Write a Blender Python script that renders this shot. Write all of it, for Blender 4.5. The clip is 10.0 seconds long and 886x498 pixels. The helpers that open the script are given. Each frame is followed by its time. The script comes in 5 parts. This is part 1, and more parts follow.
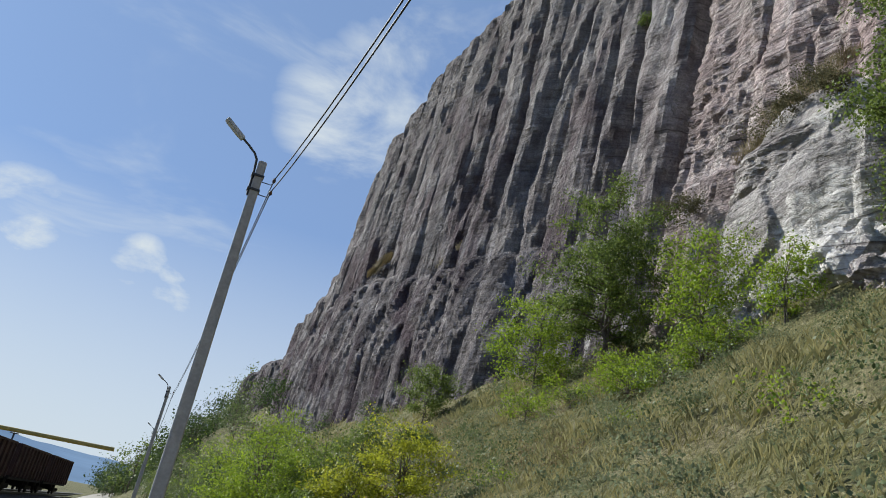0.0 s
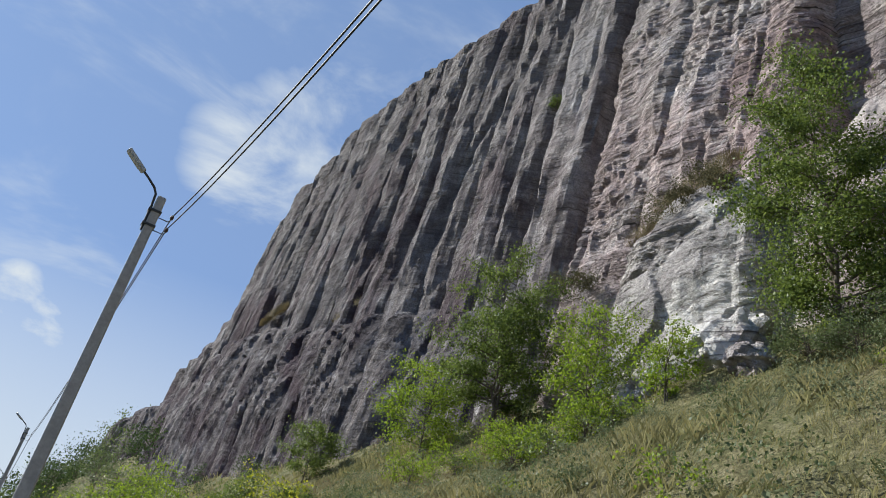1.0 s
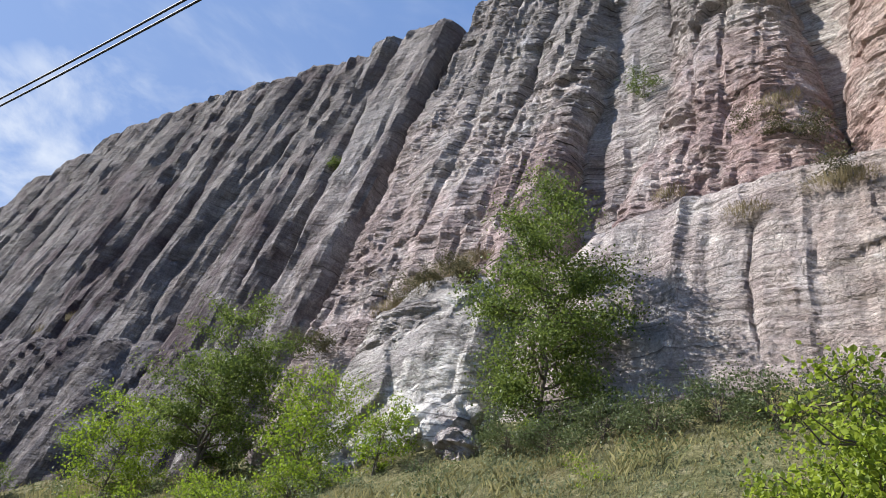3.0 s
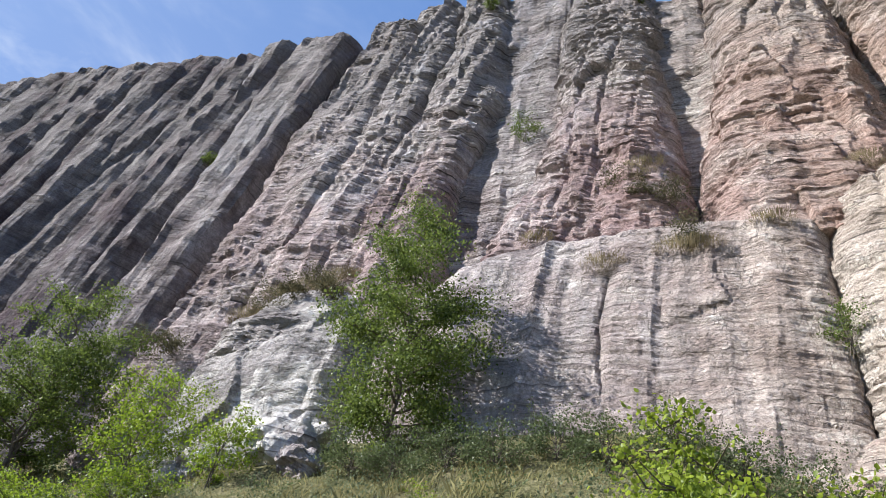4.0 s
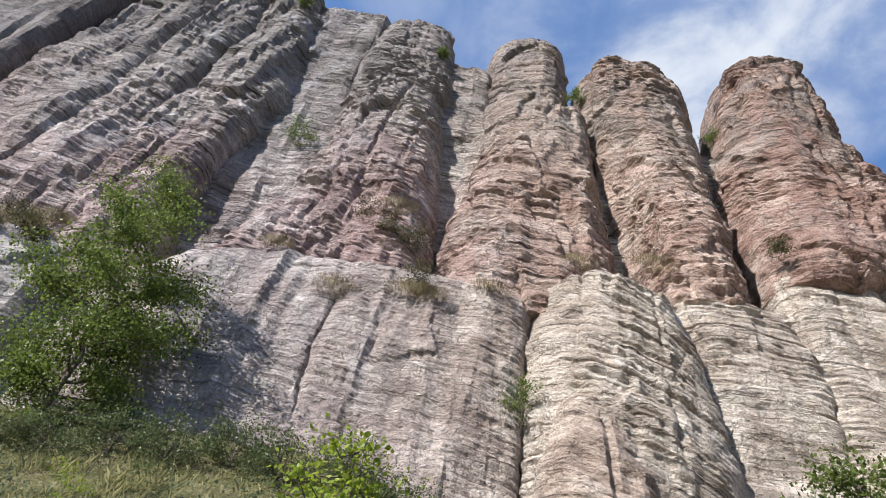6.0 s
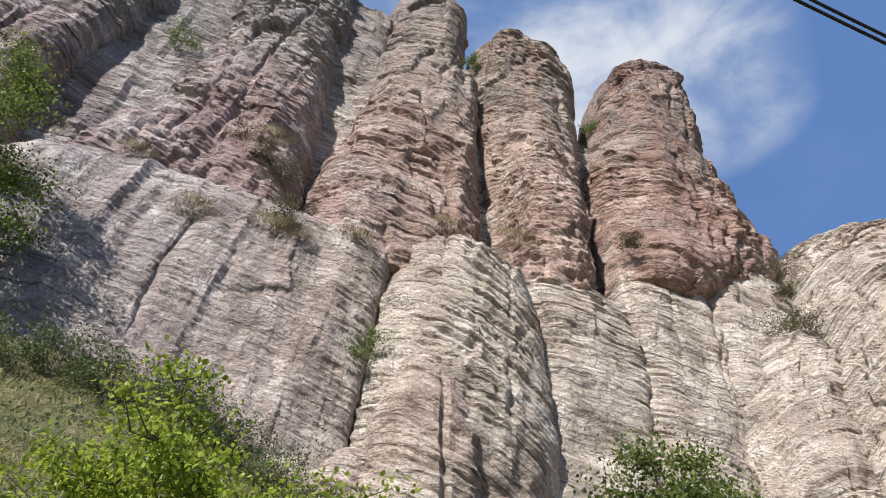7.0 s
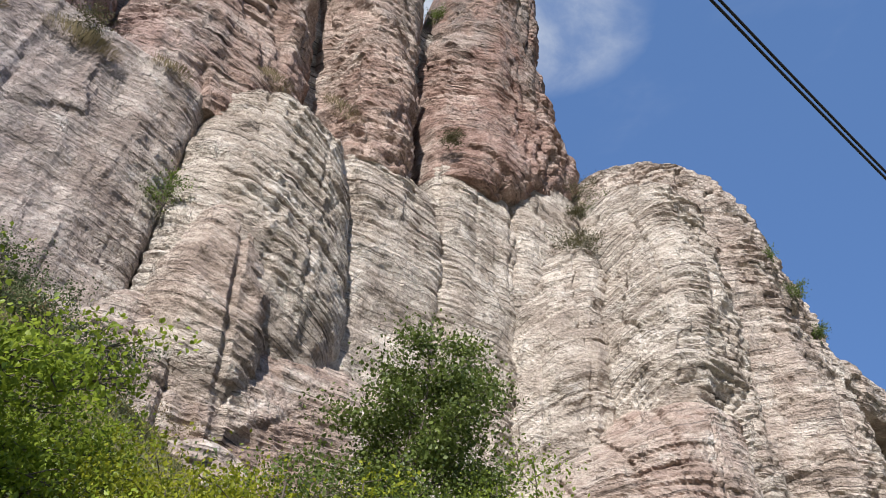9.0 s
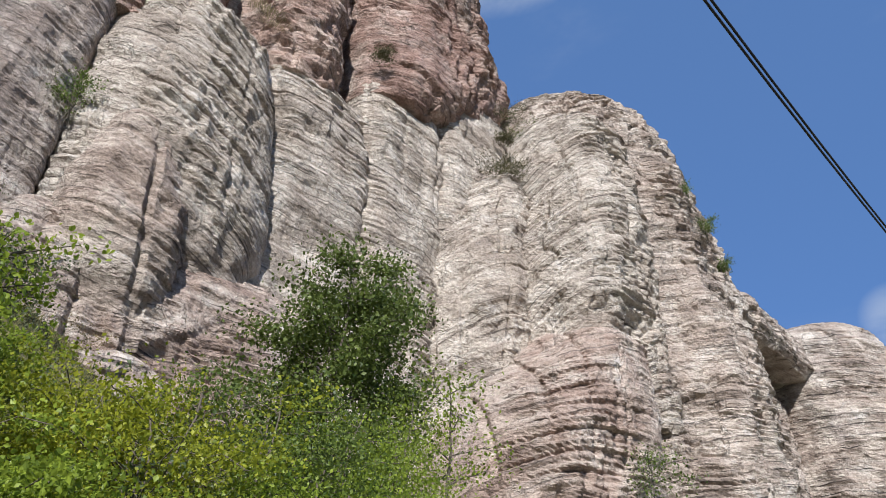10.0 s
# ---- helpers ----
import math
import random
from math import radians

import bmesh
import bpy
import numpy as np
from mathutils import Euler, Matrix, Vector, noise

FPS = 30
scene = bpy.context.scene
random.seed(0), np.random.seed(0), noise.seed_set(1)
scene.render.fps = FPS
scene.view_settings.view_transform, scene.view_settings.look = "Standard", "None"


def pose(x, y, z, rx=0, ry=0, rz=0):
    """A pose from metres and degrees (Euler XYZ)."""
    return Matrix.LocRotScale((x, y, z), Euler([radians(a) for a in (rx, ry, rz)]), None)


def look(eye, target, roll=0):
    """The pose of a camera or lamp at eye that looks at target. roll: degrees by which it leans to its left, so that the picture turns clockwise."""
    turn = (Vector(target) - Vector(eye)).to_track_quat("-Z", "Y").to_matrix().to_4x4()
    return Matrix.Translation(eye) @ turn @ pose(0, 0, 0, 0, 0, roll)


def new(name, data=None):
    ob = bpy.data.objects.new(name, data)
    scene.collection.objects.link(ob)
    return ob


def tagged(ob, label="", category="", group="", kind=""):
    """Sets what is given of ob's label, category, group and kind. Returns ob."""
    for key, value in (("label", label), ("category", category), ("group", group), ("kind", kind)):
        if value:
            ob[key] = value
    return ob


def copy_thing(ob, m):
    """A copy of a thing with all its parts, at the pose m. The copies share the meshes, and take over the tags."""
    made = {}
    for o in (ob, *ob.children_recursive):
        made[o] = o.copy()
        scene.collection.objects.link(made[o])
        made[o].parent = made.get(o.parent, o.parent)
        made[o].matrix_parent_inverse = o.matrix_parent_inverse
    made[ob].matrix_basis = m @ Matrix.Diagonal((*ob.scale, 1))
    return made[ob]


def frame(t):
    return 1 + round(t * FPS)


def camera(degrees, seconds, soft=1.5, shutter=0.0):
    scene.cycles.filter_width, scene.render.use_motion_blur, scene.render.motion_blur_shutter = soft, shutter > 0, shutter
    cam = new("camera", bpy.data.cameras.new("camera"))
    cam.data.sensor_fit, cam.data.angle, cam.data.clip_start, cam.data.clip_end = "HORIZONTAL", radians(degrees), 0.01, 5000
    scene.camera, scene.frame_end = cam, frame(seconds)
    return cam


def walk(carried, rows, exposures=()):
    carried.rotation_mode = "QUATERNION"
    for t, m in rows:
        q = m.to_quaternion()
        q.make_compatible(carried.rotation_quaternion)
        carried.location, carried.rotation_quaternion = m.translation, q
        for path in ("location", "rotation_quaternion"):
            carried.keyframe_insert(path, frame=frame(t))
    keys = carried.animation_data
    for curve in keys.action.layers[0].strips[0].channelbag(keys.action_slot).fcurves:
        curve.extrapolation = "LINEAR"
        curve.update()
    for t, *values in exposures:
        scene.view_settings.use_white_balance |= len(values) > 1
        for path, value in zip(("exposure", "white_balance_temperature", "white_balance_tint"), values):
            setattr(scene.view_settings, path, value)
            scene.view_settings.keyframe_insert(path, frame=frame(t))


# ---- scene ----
cam = camera(63.39, 10.0, soft=0.9)
EYE = 1.6
# seconds, place, turn: someone stands on the verge and pans along the cliff
PATH = [
    (0.0, 0.0, 0.0, EYE, 112.925, -10.258, -23.457),
    (0.5, 0.0, 0.0, EYE, 116.327, -11.069, -27.901),
    (1.0, 0.0, 0.0, EYE, 119.402, -11.428, -32.960),
    (1.5, 0.0, 0.0, EYE, 122.001, -11.703, -38.379),
    (2.0, 0.0, 0.0, EYE, 124.465, -11.876, -44.344),
    (2.5, 0.0, 0.0, EYE, 126.780, -11.669, -50.493),
    (4.0, 0.0, 0.0, EYE, 132.865, -9.980, -69.669),
    (4.5, 0.0, 0.0, EYE, 135.088, -9.347, -75.821),
    (5.0, 0.0, 0.0, EYE, 137.012, -8.738, -82.156),
    (5.5, 0.0, 0.0, EYE, 138.152, -8.066, -89.156),
    (7.0, 0.0, 0.0, EYE, 136.021, -6.415, -111.026),
    (7.5, 0.0, 0.0, EYE, 134.224, -6.012, -117.131),
    (8.0, 0.0, 0.0, EYE, 132.159, -5.639, -122.070),
    (8.5, 0.0, 0.0, EYE, 130.033, -5.215, -126.067),
    (9.0, 0.0, 0.0, EYE, 127.900, -4.579, -129.361),
    (9.5, 0.0, 0.0, EYE, 125.389, -3.816, -132.415),
    (10.0, 0.0, 0.0, EYE, 122.055, -3.255, -135.731),
]
walk(cam, [(t, pose(x, y, z, rx, ry, rz)) for t, x, y, z, rx, ry, rz in PATH],
     exposures=[(0.0, 0.58, 6400, 4), (2.5, 0.86, 6450, 9), (4.0, 1.06, 6300, 10), (5.0, 1.0, 6350, 10), (7.5, 0.69, 6540, 10), (9.0, 0.61, 6450, 10), (10.0, 0.54, 6200, 9)])

# ---------------------------------------------------------------- light
SUN_FROM = Vector((-0.92, 1.0, 0.95)).normalized()
sun = new("sun", bpy.data.lights.new("sun", "SUN"))
sun.data.energy, sun.data.angle, sun.data.color = 5.0, radians(0.55), (1.0, 0.962, 0.91)
sun.matrix_world = look((0, 0, 60), Vector((0, 0, 60)) - SUN_FROM)

world = bpy.data.worlds.new("sky")
scene.world = world
world.use_nodes = True


class Tree:
    """Short hand for building node trees."""

    def __init__(self, tree):
        self.t = tree
        tree.nodes.clear()

    def node(self, kind, **inputs):
        n = self.t.nodes.new(kind)
        for key, value in inputs.items():
            self.put(n, key, value)
        return n

    def put(self, n, key, value):
        slot = n.inputs[int(key[1:])] if key[0] == "i" and key[1:].isdigit() else n.inputs[key.replace("_", " ")]
        if isinstance(value, bpy.types.NodeSocket):
            self.t.links.new(value, slot)
        else:
            slot.default_value = value

    def math(self, op, a, b=0.0, c=0.0, clamp=False):
        n = self.node("ShaderNodeMath", i0=a, i1=b, i2=c)
        n.operation, n.use_clamp = op, clamp
        return n.outputs[0]

    def ramp(self, fac, stops, interp="LINEAR"):
        n = self.node("ShaderNodeValToRGB", i0=fac)
        n.color_ramp.interpolation = interp
        while len(n.color_ramp.elements) < len(stops):
            n.color_ramp.elements.new(0.5)
        for e, (p, c) in zip(n.color_ramp.elements, stops):
            e.position = p
            e.color = (c, c, c, 1) if isinstance(c, (int, float)) else (*c, 1)
        return n.outputs[0]

    def mix(self, fac, a, b, mode="MIX"):
        n = self.t.nodes.new("ShaderNodeMix")
        n.data_type, n.blend_type = "RGBA", mode
        for slot, v in ((n.inputs[0], fac), (n.inputs[6], a), (n.inputs[7], b)):
            if isinstance(v, bpy.types.NodeSocket):
                self.t.links.new(v, slot)
            else:
                slot.default_value = v if isinstance(v, (int, float)) else (*v, 1)
        return n.outputs[2]

    def noise(self, vec, scale, detail=4.0, rough=0.55, warp=0.0):
        n = self.node("ShaderNodeTexNoise", Vector=vec, Scale=scale, Detail=detail, Roughness=rough, Distortion=warp)
        return n.outputs["Fac"]

    def stretch(self, vec, x, y, z):
        n = self.node("ShaderNodeVectorMath", i0=vec, i1=(x, y, z))
        n.operation = "MULTIPLY"
        return n.outputs[0]

    def span(self, v, a, b, c=0.0, d=1.0):
        n = self.node("ShaderNodeMapRange", Value=v, From_Min=a, From_Max=b, To_Min=c, To_Max=d)
        n.interpolation_type = "SMOOTHSTEP"
        return n.outputs[0]


def toward(azimuth, height):
    """A direction: degrees from +y towards +x, and degrees above the horizon."""
    a, h = radians(azimuth), radians(height)
    return (math.sin(a) * math.cos(h), math.cos(a) * math.cos(h), math.sin(h))


w = Tree(world.node_tree)
sky = w.node("ShaderNodeTexSky")
sky.sky_type, sky.sun_disc = "NISHITA", False
sky.sun_elevation = math.asin(SUN_FROM.z)
sky.sun_rotation = math.atan2(SUN_FROM.x, SUN_FROM.y)
sky.air_density, sky.dust_density, sky.ozone_density = 1.0, 0.5, 3.5
way = w.node("ShaderNodeTexCoord").outputs["Generated"]
veil = w.span(w.noise(w.stretch(way, 1.0, 1.0, 2.4), 2.2, 6.0, 0.6, 0.6), 0.52, 0.85)
along = w.span(w.node("ShaderNodeSeparateXYZ", Vector=way).outputs[1], 0.1, 0.9)
cover = w.math("MULTIPLY", w.math("ADD", 0.32, veil), w.math("ADD", 0.14, w.math("MULTIPLY", along, 0.55)))
ragged = w.math("ADD", w.math("MULTIPLY", w.span(w.noise(w.stretch(way, 1.0, 1.0, 1.9), 5.0, 8.0, 0.58, 0.35), 0.34, 0.66), 0.8), 0.2)
# cloud banks: azimuth, height, reach in degrees, strength
for az, up, reach, power in ((8, 31, 7, 1.0), (13, 35, 8, 0.8), (17, 41, 7, 0.45), (126, 61, 12, 0.9), (138, 58, 9, 0.85), (71, 67, 6, 0.3), (103, 66, 12, 0.4),
                             (-13, 16, 4.5, 1.6), (-4, 15.5, 3, 1.2), (-1, 14.6, 3, 1.2), (-6, 8, 14, 0.55), (170, 24, 3, 0.4)):
    dot = w.node("ShaderNodeVectorMath", i0=way, i1=toward(az, up))
    dot.operation = "DOT_PRODUCT"
    near = w.span(dot.outputs["Value"], math.cos(radians(reach)), math.cos(radians(reach * 0.25)))
    cover = w.math("MAXIMUM", cover, w.math("MULTIPLY", w.math("MULTIPLY", near, ragged), power), clamp=True)
low = w.math("MULTIPLY", w.span(w.node("ShaderNodeSeparateXYZ", Vector=way).outputs[2], 0.0, 0.55, 0.84, 0.0), w.math("ADD", 0.45, w.math("MULTIPLY", along, 0.55)))
cover = w.math("MAXIMUM", cover, low)
blue = w.mix(1.0, sky.outputs[0], (0.72, 1.0, 1.42), "MULTIPLY")
blue = w.mix(0.62, blue, (1.0, 2.38, 5.5))
cloudy = w.mix(cover, blue, (7.2, 7.6, 8.2))
back = w.node("ShaderNodeBackground", Color=cloudy, Strength=0.066)
out = w.node("ShaderNodeOutputWorld", Surface=back.outputs[0])


# ---------------------------------------------------------------- materials
def material(name):
    m = bpy.data.materials.new(name)
    m.use_nodes = True
    return m, Tree(m.node_tree)


def finish(t, color, rough, height=None, depth=0.03, strength=0.6, metal=0.0, spec=0.3):
    b = t.node("ShaderNodeBsdfPrincipled", Base_Color=color, Roughness=rough, Metallic=metal)
    b.inputs["Specular IOR Level"].default_value = spec
    if height is not None:
        bump = t.node("ShaderNodeBump", Strength=strength, Distance=depth, Height=height)
        t.put(b, "Normal", bump.outputs[0])
    t.node("ShaderNodeOutputMaterial", Surface=b.outputs[0])
    return b


def place(t):
    return t.node("ShaderNodeNewGeometry").outputs["Position"]


def rock_material():
    """Bedded limestone. An object's colour says how rosy it is, how old and dark its skin with shade painted in, how
    plain its beds show, and how far up the rose goes.
    """
    m, t = material("layered limestone")
    p = place(t)
    info = t.node("ShaderNodeObjectInfo")
    tint = t.node("ShaderNodeSeparateColor", Color=info.outputs["Color"])
    rosy_much, old_shaded_much, bedded, reach = tint.outputs[0], tint.outputs[1], tint.outputs[2], info.outputs["Alpha"]
    xyz = t.node("ShaderNodeSeparateXYZ", Vector=p)
    z = xyz.outputs[2]
    bed_at = t.node("ShaderNodeAttribute")
    bed_at.attribute_name = "bed"
    layer = bed_at.outputs["Fac"]

    def bedding(across, up, detail, rough, bend):
        v = t.node("ShaderNodeCombineXYZ", X=t.math("MULTIPLY", xyz.outputs[0], across), Y=t.math("MULTIPLY", xyz.outputs[1], across), Z=t.math("MULTIPLY", layer, up)).outputs[0]
        return t.noise(v, 1.0, detail, rough, bend)

    beds = bedding(0.22, 2.6, 8.0, 0.68, 0.2)
    broad = t.noise(t.stretch(p, 1.0, 1.0, 0.6), 0.20, 5.0, 0.62, 0.6)
    blotch = t.noise(p, 0.6, 7.0, 0.66, 0.5)
    grain = t.noise(p, 9.0, 7.0, 0.75)
    # streaks that follow the lean of the columns
    leaning = t.node("ShaderNodeCombineXYZ", X=xyz.outputs[0], Y=t.math("ADD", xyz.outputs[1], t.math("MULTIPLY", z, 0.18)), Z=t.math("MULTIPLY", z, 0.06)).outputs[0]
    drip = t.noise(leaning, 0.8, 7.0, 0.68, 0.25)
    shade = t.math("ADD", t.math("MULTIPLY", t.math("SUBTRACT", beds, 0.5), t.math("ADD", 0.2, t.math("MULTIPLY", bedded, 0.7))), t.math("ADD", 0.10, t.math("MULTIPLY", blotch, 0.80)))
    base = t.ramp(shade, [(0.26, (0.167, 0.152, 0.152)), (0.46, (0.36, 0.335, 0.325)), (0.70, (0.698, 0.665, 0.637))])
    rosy = t.ramp(shade, [(0.26, (0.166, 0.106, 0.106)), (0.46, (0.37, 0.243, 0.237)), (0.72, (0.636, 0.475, 0.461))])
    # the southern half is warmer: cream beds and orange-pink towers
    south = t.span(xyz.outputs[1], 7.0, -5.0)
    base = t.mix(south, base, t.ramp(shade, [(0.18, (0.19, 0.159, 0.138)), (0.42, (0.428, 0.365, 0.308)), (0.64, (0.762, 0.682, 0.598))]))
    rosy = t.mix(south, rosy, t.ramp(shade, [(0.22, (0.148, 0.0796, 0.0627)), (0.45, (0.355, 0.218, 0.176)), (0.72, (0.609, 0.457, 0.385))]))
    high = t.span(z, 24.0, 38.0, 1.0, reach)
    rose = t.math("MULTIPLY", t.math("MULTIPLY", t.math("MULTIPLY", rosy_much, 0.88), high), t.span(broad, 0.30, 0.54, 0.35, 1.0))
    color = t.mix(rose, base, rosy)
    # stained skin of the old face, darkened further to carry its shade
    dark = t.ramp(shade, [(0.3, (0.0122, 0.0106, 0.0161)), (0.5, (0.0272, 0.0231, 0.0343)), (0.75, (0.0848, 0.0775, 0.104))])
    old = t.math("MULTIPLY", t.math("MULTIPLY", old_shaded_much, t.span(broad, 0.42, 0.60, 0.8, 1.0)), t.math("MULTIPLY", t.span(drip, 0.42, 0.64, 1.0, 0.55), t.span(z, 20.0, 40.0, 1.0, 0.60)))
    color = t.mix(old, color, dark)
    plum = t.math("MULTIPLY", t.math("MULTIPLY", old_shaded_much, t.span(broad, 0.45, 0.65)), 0.55)
    color = t.mix(plum, color, (0.088, 0.055, 0.066))
    crust = t.math("MULTIPLY", t.span(z, 30.0, 39.0), t.span(blotch, 0.38, 0.6))
    color = t.mix(t.math("MULTIPLY", crust, 0.6), color, (0.118, 0.106, 0.104))
    cool = t.noise(t.stretch(p, 1.0, 1.0, 0.45), 0.33, 5.0, 0.6, 0.8)
    color = t.mix(t.math("MULTIPLY", t.span(cool, 0.54, 0.68), t.math("MULTIPLY", t.math("SUBTRACT", 0.36, t.math("MULTIPLY", south, 0.26)), t.math("SUBTRACT", 1.0, t.math("MULTIPLY", old_shaded_much, 0.65)))), color, (0.40, 0.41, 0.46))
    streak = t.math("MULTIPLY", t.span(drip, 0.54, 0.70), t.math("SUBTRACT", 0.45, t.math("MULTIPLY", south, 0.25)))
    color = t.mix(streak, color, (0.185, 0.168, 0.16))
    white = t.math("MULTIPLY", t.span(blotch, 0.60, 0.74), t.span(z, 18.0, 24.0, 0.45, 0.15))
    color = t.mix(white, color, (0.76, 0.745, 0.72))
    scar = t.node("ShaderNodeVectorMath", i0=p, i1=(16.4, 13.2, 11.9))
    scar.operation = "DISTANCE"
    fresh = t.math("ADD", scar.outputs["Value"], t.math("MULTIPLY", t.math("SUBTRACT", blotch, 0.5), 6.0))
    color = t.mix(t.span(fresh, 2.0, 2.7, 0.9, 0.0), color, (0.74, 0.70, 0.67))
    color = t.mix(0.65, color, t.ramp(grain, [(0.30, 0.22), (0.70, 0.84)]), "OVERLAY")
    # hair cracks too fine for the mesh
    line = t.noise(t.stretch(p, 1.0, 1.0, 0.28), 0.9, 5.0, 0.6, 0.6)
    crack = t.span(t.math("ABSOLUTE", t.math("SUBTRACT", line, 0.5)), 0.0, 0.010, 1.0, 0.0)
    crack = t.math("MULTIPLY", crack, t.span(blotch, 0.46, 0.6))
    color = t.mix(t.math("MULTIPLY", crack, 0.35), color, (0.06, 0.053, 0.05))
    # ledges: each bed stands out at its lower edge and draws back upwards; shadow lines are painted dark along the
    # partings
    h = t.math("MULTIPLY", t.noise(t.stretch(p, 1.0, 1.0, 1.5), 2.6, 9.0, 0.70, 0.3), 0.8)
    sway = t.noise(t.stretch(p, 1.0, 1.0, 0.6), 0.30, 3.0, 0.5)
    for per_metre, wave, patch, step, dirt_or_shade in ((1.3, 1.2, 0.35, 0.60, 0.9), (2.9, 2.4, 0.45, 0.50, 0.85), (6.0, 4.0, 0.7, 0.20, 0.35)):
        level = t.math("FRACT", t.math("ADD", t.math("MULTIPLY", layer, per_metre), t.math("MULTIPLY", sway, wave)))
        much = t.math("MULTIPLY", t.span(t.noise(t.stretch(p, 1.0, 1.0, 1.7), patch, 6.0, 0.64), 0.46, 0.60), t.math("ADD", 0.2, bedded))
        h = t.math("SUBTRACT", h, t.math("MULTIPLY", level, t.math("MULTIPLY", much, step)))
        parting = t.math("MULTIPLY", t.span(level, 0.84, 0.97), much)
        color = t.mix(t.math("MULTIPLY", parting, dirt_or_shade, clamp=True), color, (0.075, 0.062, 0.056))
    fine = bedding(1.0, 6.0, 5.0, 0.62, 0.2)
    h = t.math("ADD", h, t.math("MULTIPLY", fine, t.math("ADD", 0.1, t.math("MULTIPLY", bedded, 0.45))))
    h = t.math("SUBTRACT", h, t.math("MULTIPLY", crack, 0.3))
    # runnels down the old face
    h = t.math("ADD", h, t.math("MULTIPLY", t.noise(leaning, 2.2, 6.0, 0.62, 0.2), t.math("MULTIPLY", old_shaded_much, 1.1)))
    finish(t, color, 0.92, h, 0.42, 1.0, spec=0.12)
    return m


def leaf_material(name, dark, light, through_light=0.45, gloss=0.44):
    m, t = material(name)
    r = t.node("ShaderNodeNewGeometry").outputs["Random Per Island"]
    p = place(t)
    patch = t.noise(p, 1.3, 4.0)
    k = t.math("ADD", t.math("MULTIPLY", r, 0.55), t.math("ADD", t.math("MULTIPLY", patch, 0.85), -0.18))
    color = t.ramp(k, [(0.15, dark), (0.95, light)])
    b = t.node("ShaderNodeBsdfPrincipled", Base_Color=color, Roughness=gloss)
    b.inputs["Specular IOR Level"].default_value = 0.32
    glow = t.node("ShaderNodeBsdfTranslucent", Color=t.mix(0.5, color, t.ramp(k, [(0.1, light), (0.9, light)])))
    both = t.node("ShaderNodeMixShader", i0=through_light, i1=b.outputs[0], i2=glow.outputs[0])
    t.node("ShaderNodeOutputMaterial", Surface=both.outputs[0])
    return m


def ground_material():
    m, t = material("grassy earth")
    p = place(t)
    a, b, c = t.noise(p, 0.35, 5.0, 0.6), t.noise(p, 2.2, 6.0, 0.65), t.noise(p, 14.0, 5.0, 0.7)
    color = t.ramp(a, [(0.32, (0.055, 0.066, 0.026)), (0.5, (0.125, 0.118, 0.055)), (0.68, (0.185, 0.145, 0.095))])
    color = t.mix(0.6, color, t.ramp(b, [(0.36, (0.045, 0.055, 0.022)), (0.5, (0.13, 0.125, 0.06)), (0.64, (0.23, 0.21, 0.125))]))
    color = t.mix(0.75, color, t.ramp(c, [(0.34, 0.12), (0.66, 0.88)]), "OVERLAY")
    finish(t, color, 0.95, t.math("ADD", b, c), 0.12, 0.8, spec=0.1)
    return m


def plain_material(name, color, rough=0.6, vary=0.25, scale=6.0, metal=0.0, depth=0.004, spec=0.3):
    m, t = material(name)
    p = place(t)
    n = t.noise(p, scale, 6.0, 0.65)
    dirt_or_shade = t.noise(p, scale * 0.2, 4.0, 0.6)
    low = tuple(c * (1 - vary) for c in color)
    high = tuple(min(1.0, c * (1 + vary)) for c in color)
    c = t.mix(t.span(dirt_or_shade, 0.3, 0.7, 0.0, 0.35), t.ramp(n, [(0.3, low), (0.7, high)]), tuple(v * 0.6 for v in color))
    finish(t, c, rough, n, depth, 0.5, metal, spec)
    return m


ROCK = rock_material()
GROUND = ground_material()
LEAF_TREE = leaf_material("tree leaf", (0.022, 0.046, 0.012), (0.20, 0.258, 0.055), 0.43)
LEAF_BRIGHT = leaf_material("sunny maple leaf", (0.045, 0.095, 0.012), (0.29, 0.38, 0.034), 0.5)
LEAF_SUNNY = leaf_material("sunlit broad leaf", (0.035, 0.075, 0.010), (0.37, 0.45, 0.055), 0.5)
LEAF_YELLOW = leaf_material("yellowing leaf", (0.06, 0.10, 0.012), (0.45, 0.455, 0.04), 0.5)
LEAF_DEEP = leaf_material("deep green leaf", (0.028, 0.052, 0.012), (0.19, 0.235, 0.055), 0.4)
LEAF_DARK = leaf_material("shrub leaf", (0.045, 0.068, 0.026), (0.155, 0.19, 0.08), 0.35)
LEAF_FAR = leaf_material("far bush leaf", (0.022, 0.042, 0.014), (0.085, 0.13, 0.035), 0.25, 0.8)
GRASS = leaf_material("dry grass blade", (0.095, 0.108, 0.034), (0.34, 0.295, 0.135), 0.4, 0.85)
WORMWOOD = leaf_material("grey-green wormwood", (0.070, 0.095, 0.045), (0.235, 0.255, 0.145), 0.35, 0.85)
DRY_LEAF = leaf_material("dry ledge shrub", (0.040, 0.040, 0.020), (0.165, 0.150, 0.075), 0.25, 0.8)
STRAW = leaf_material("dry ledge tuft", (0.12, 0.10, 0.05), (0.26, 0.205, 0.11), 0.3, 0.8)
BARK = plain_material("grey bark", (0.115, 0.095, 0.075), 0.9, 0.35, 18.0, depth=0.01)
CONCRETE = plain_material("weathered concrete", (0.36, 0.345, 0.325), 0.9, 0.18, 12.0)
STEEL = plain_material("dark painted steel", (0.045, 0.048, 0.052), 0.5, 0.2, 20.0)
LAMP_GREY = plain_material("pale lamp casing", (0.42, 0.43, 0.44), 0.45, 0.1, 20.0)
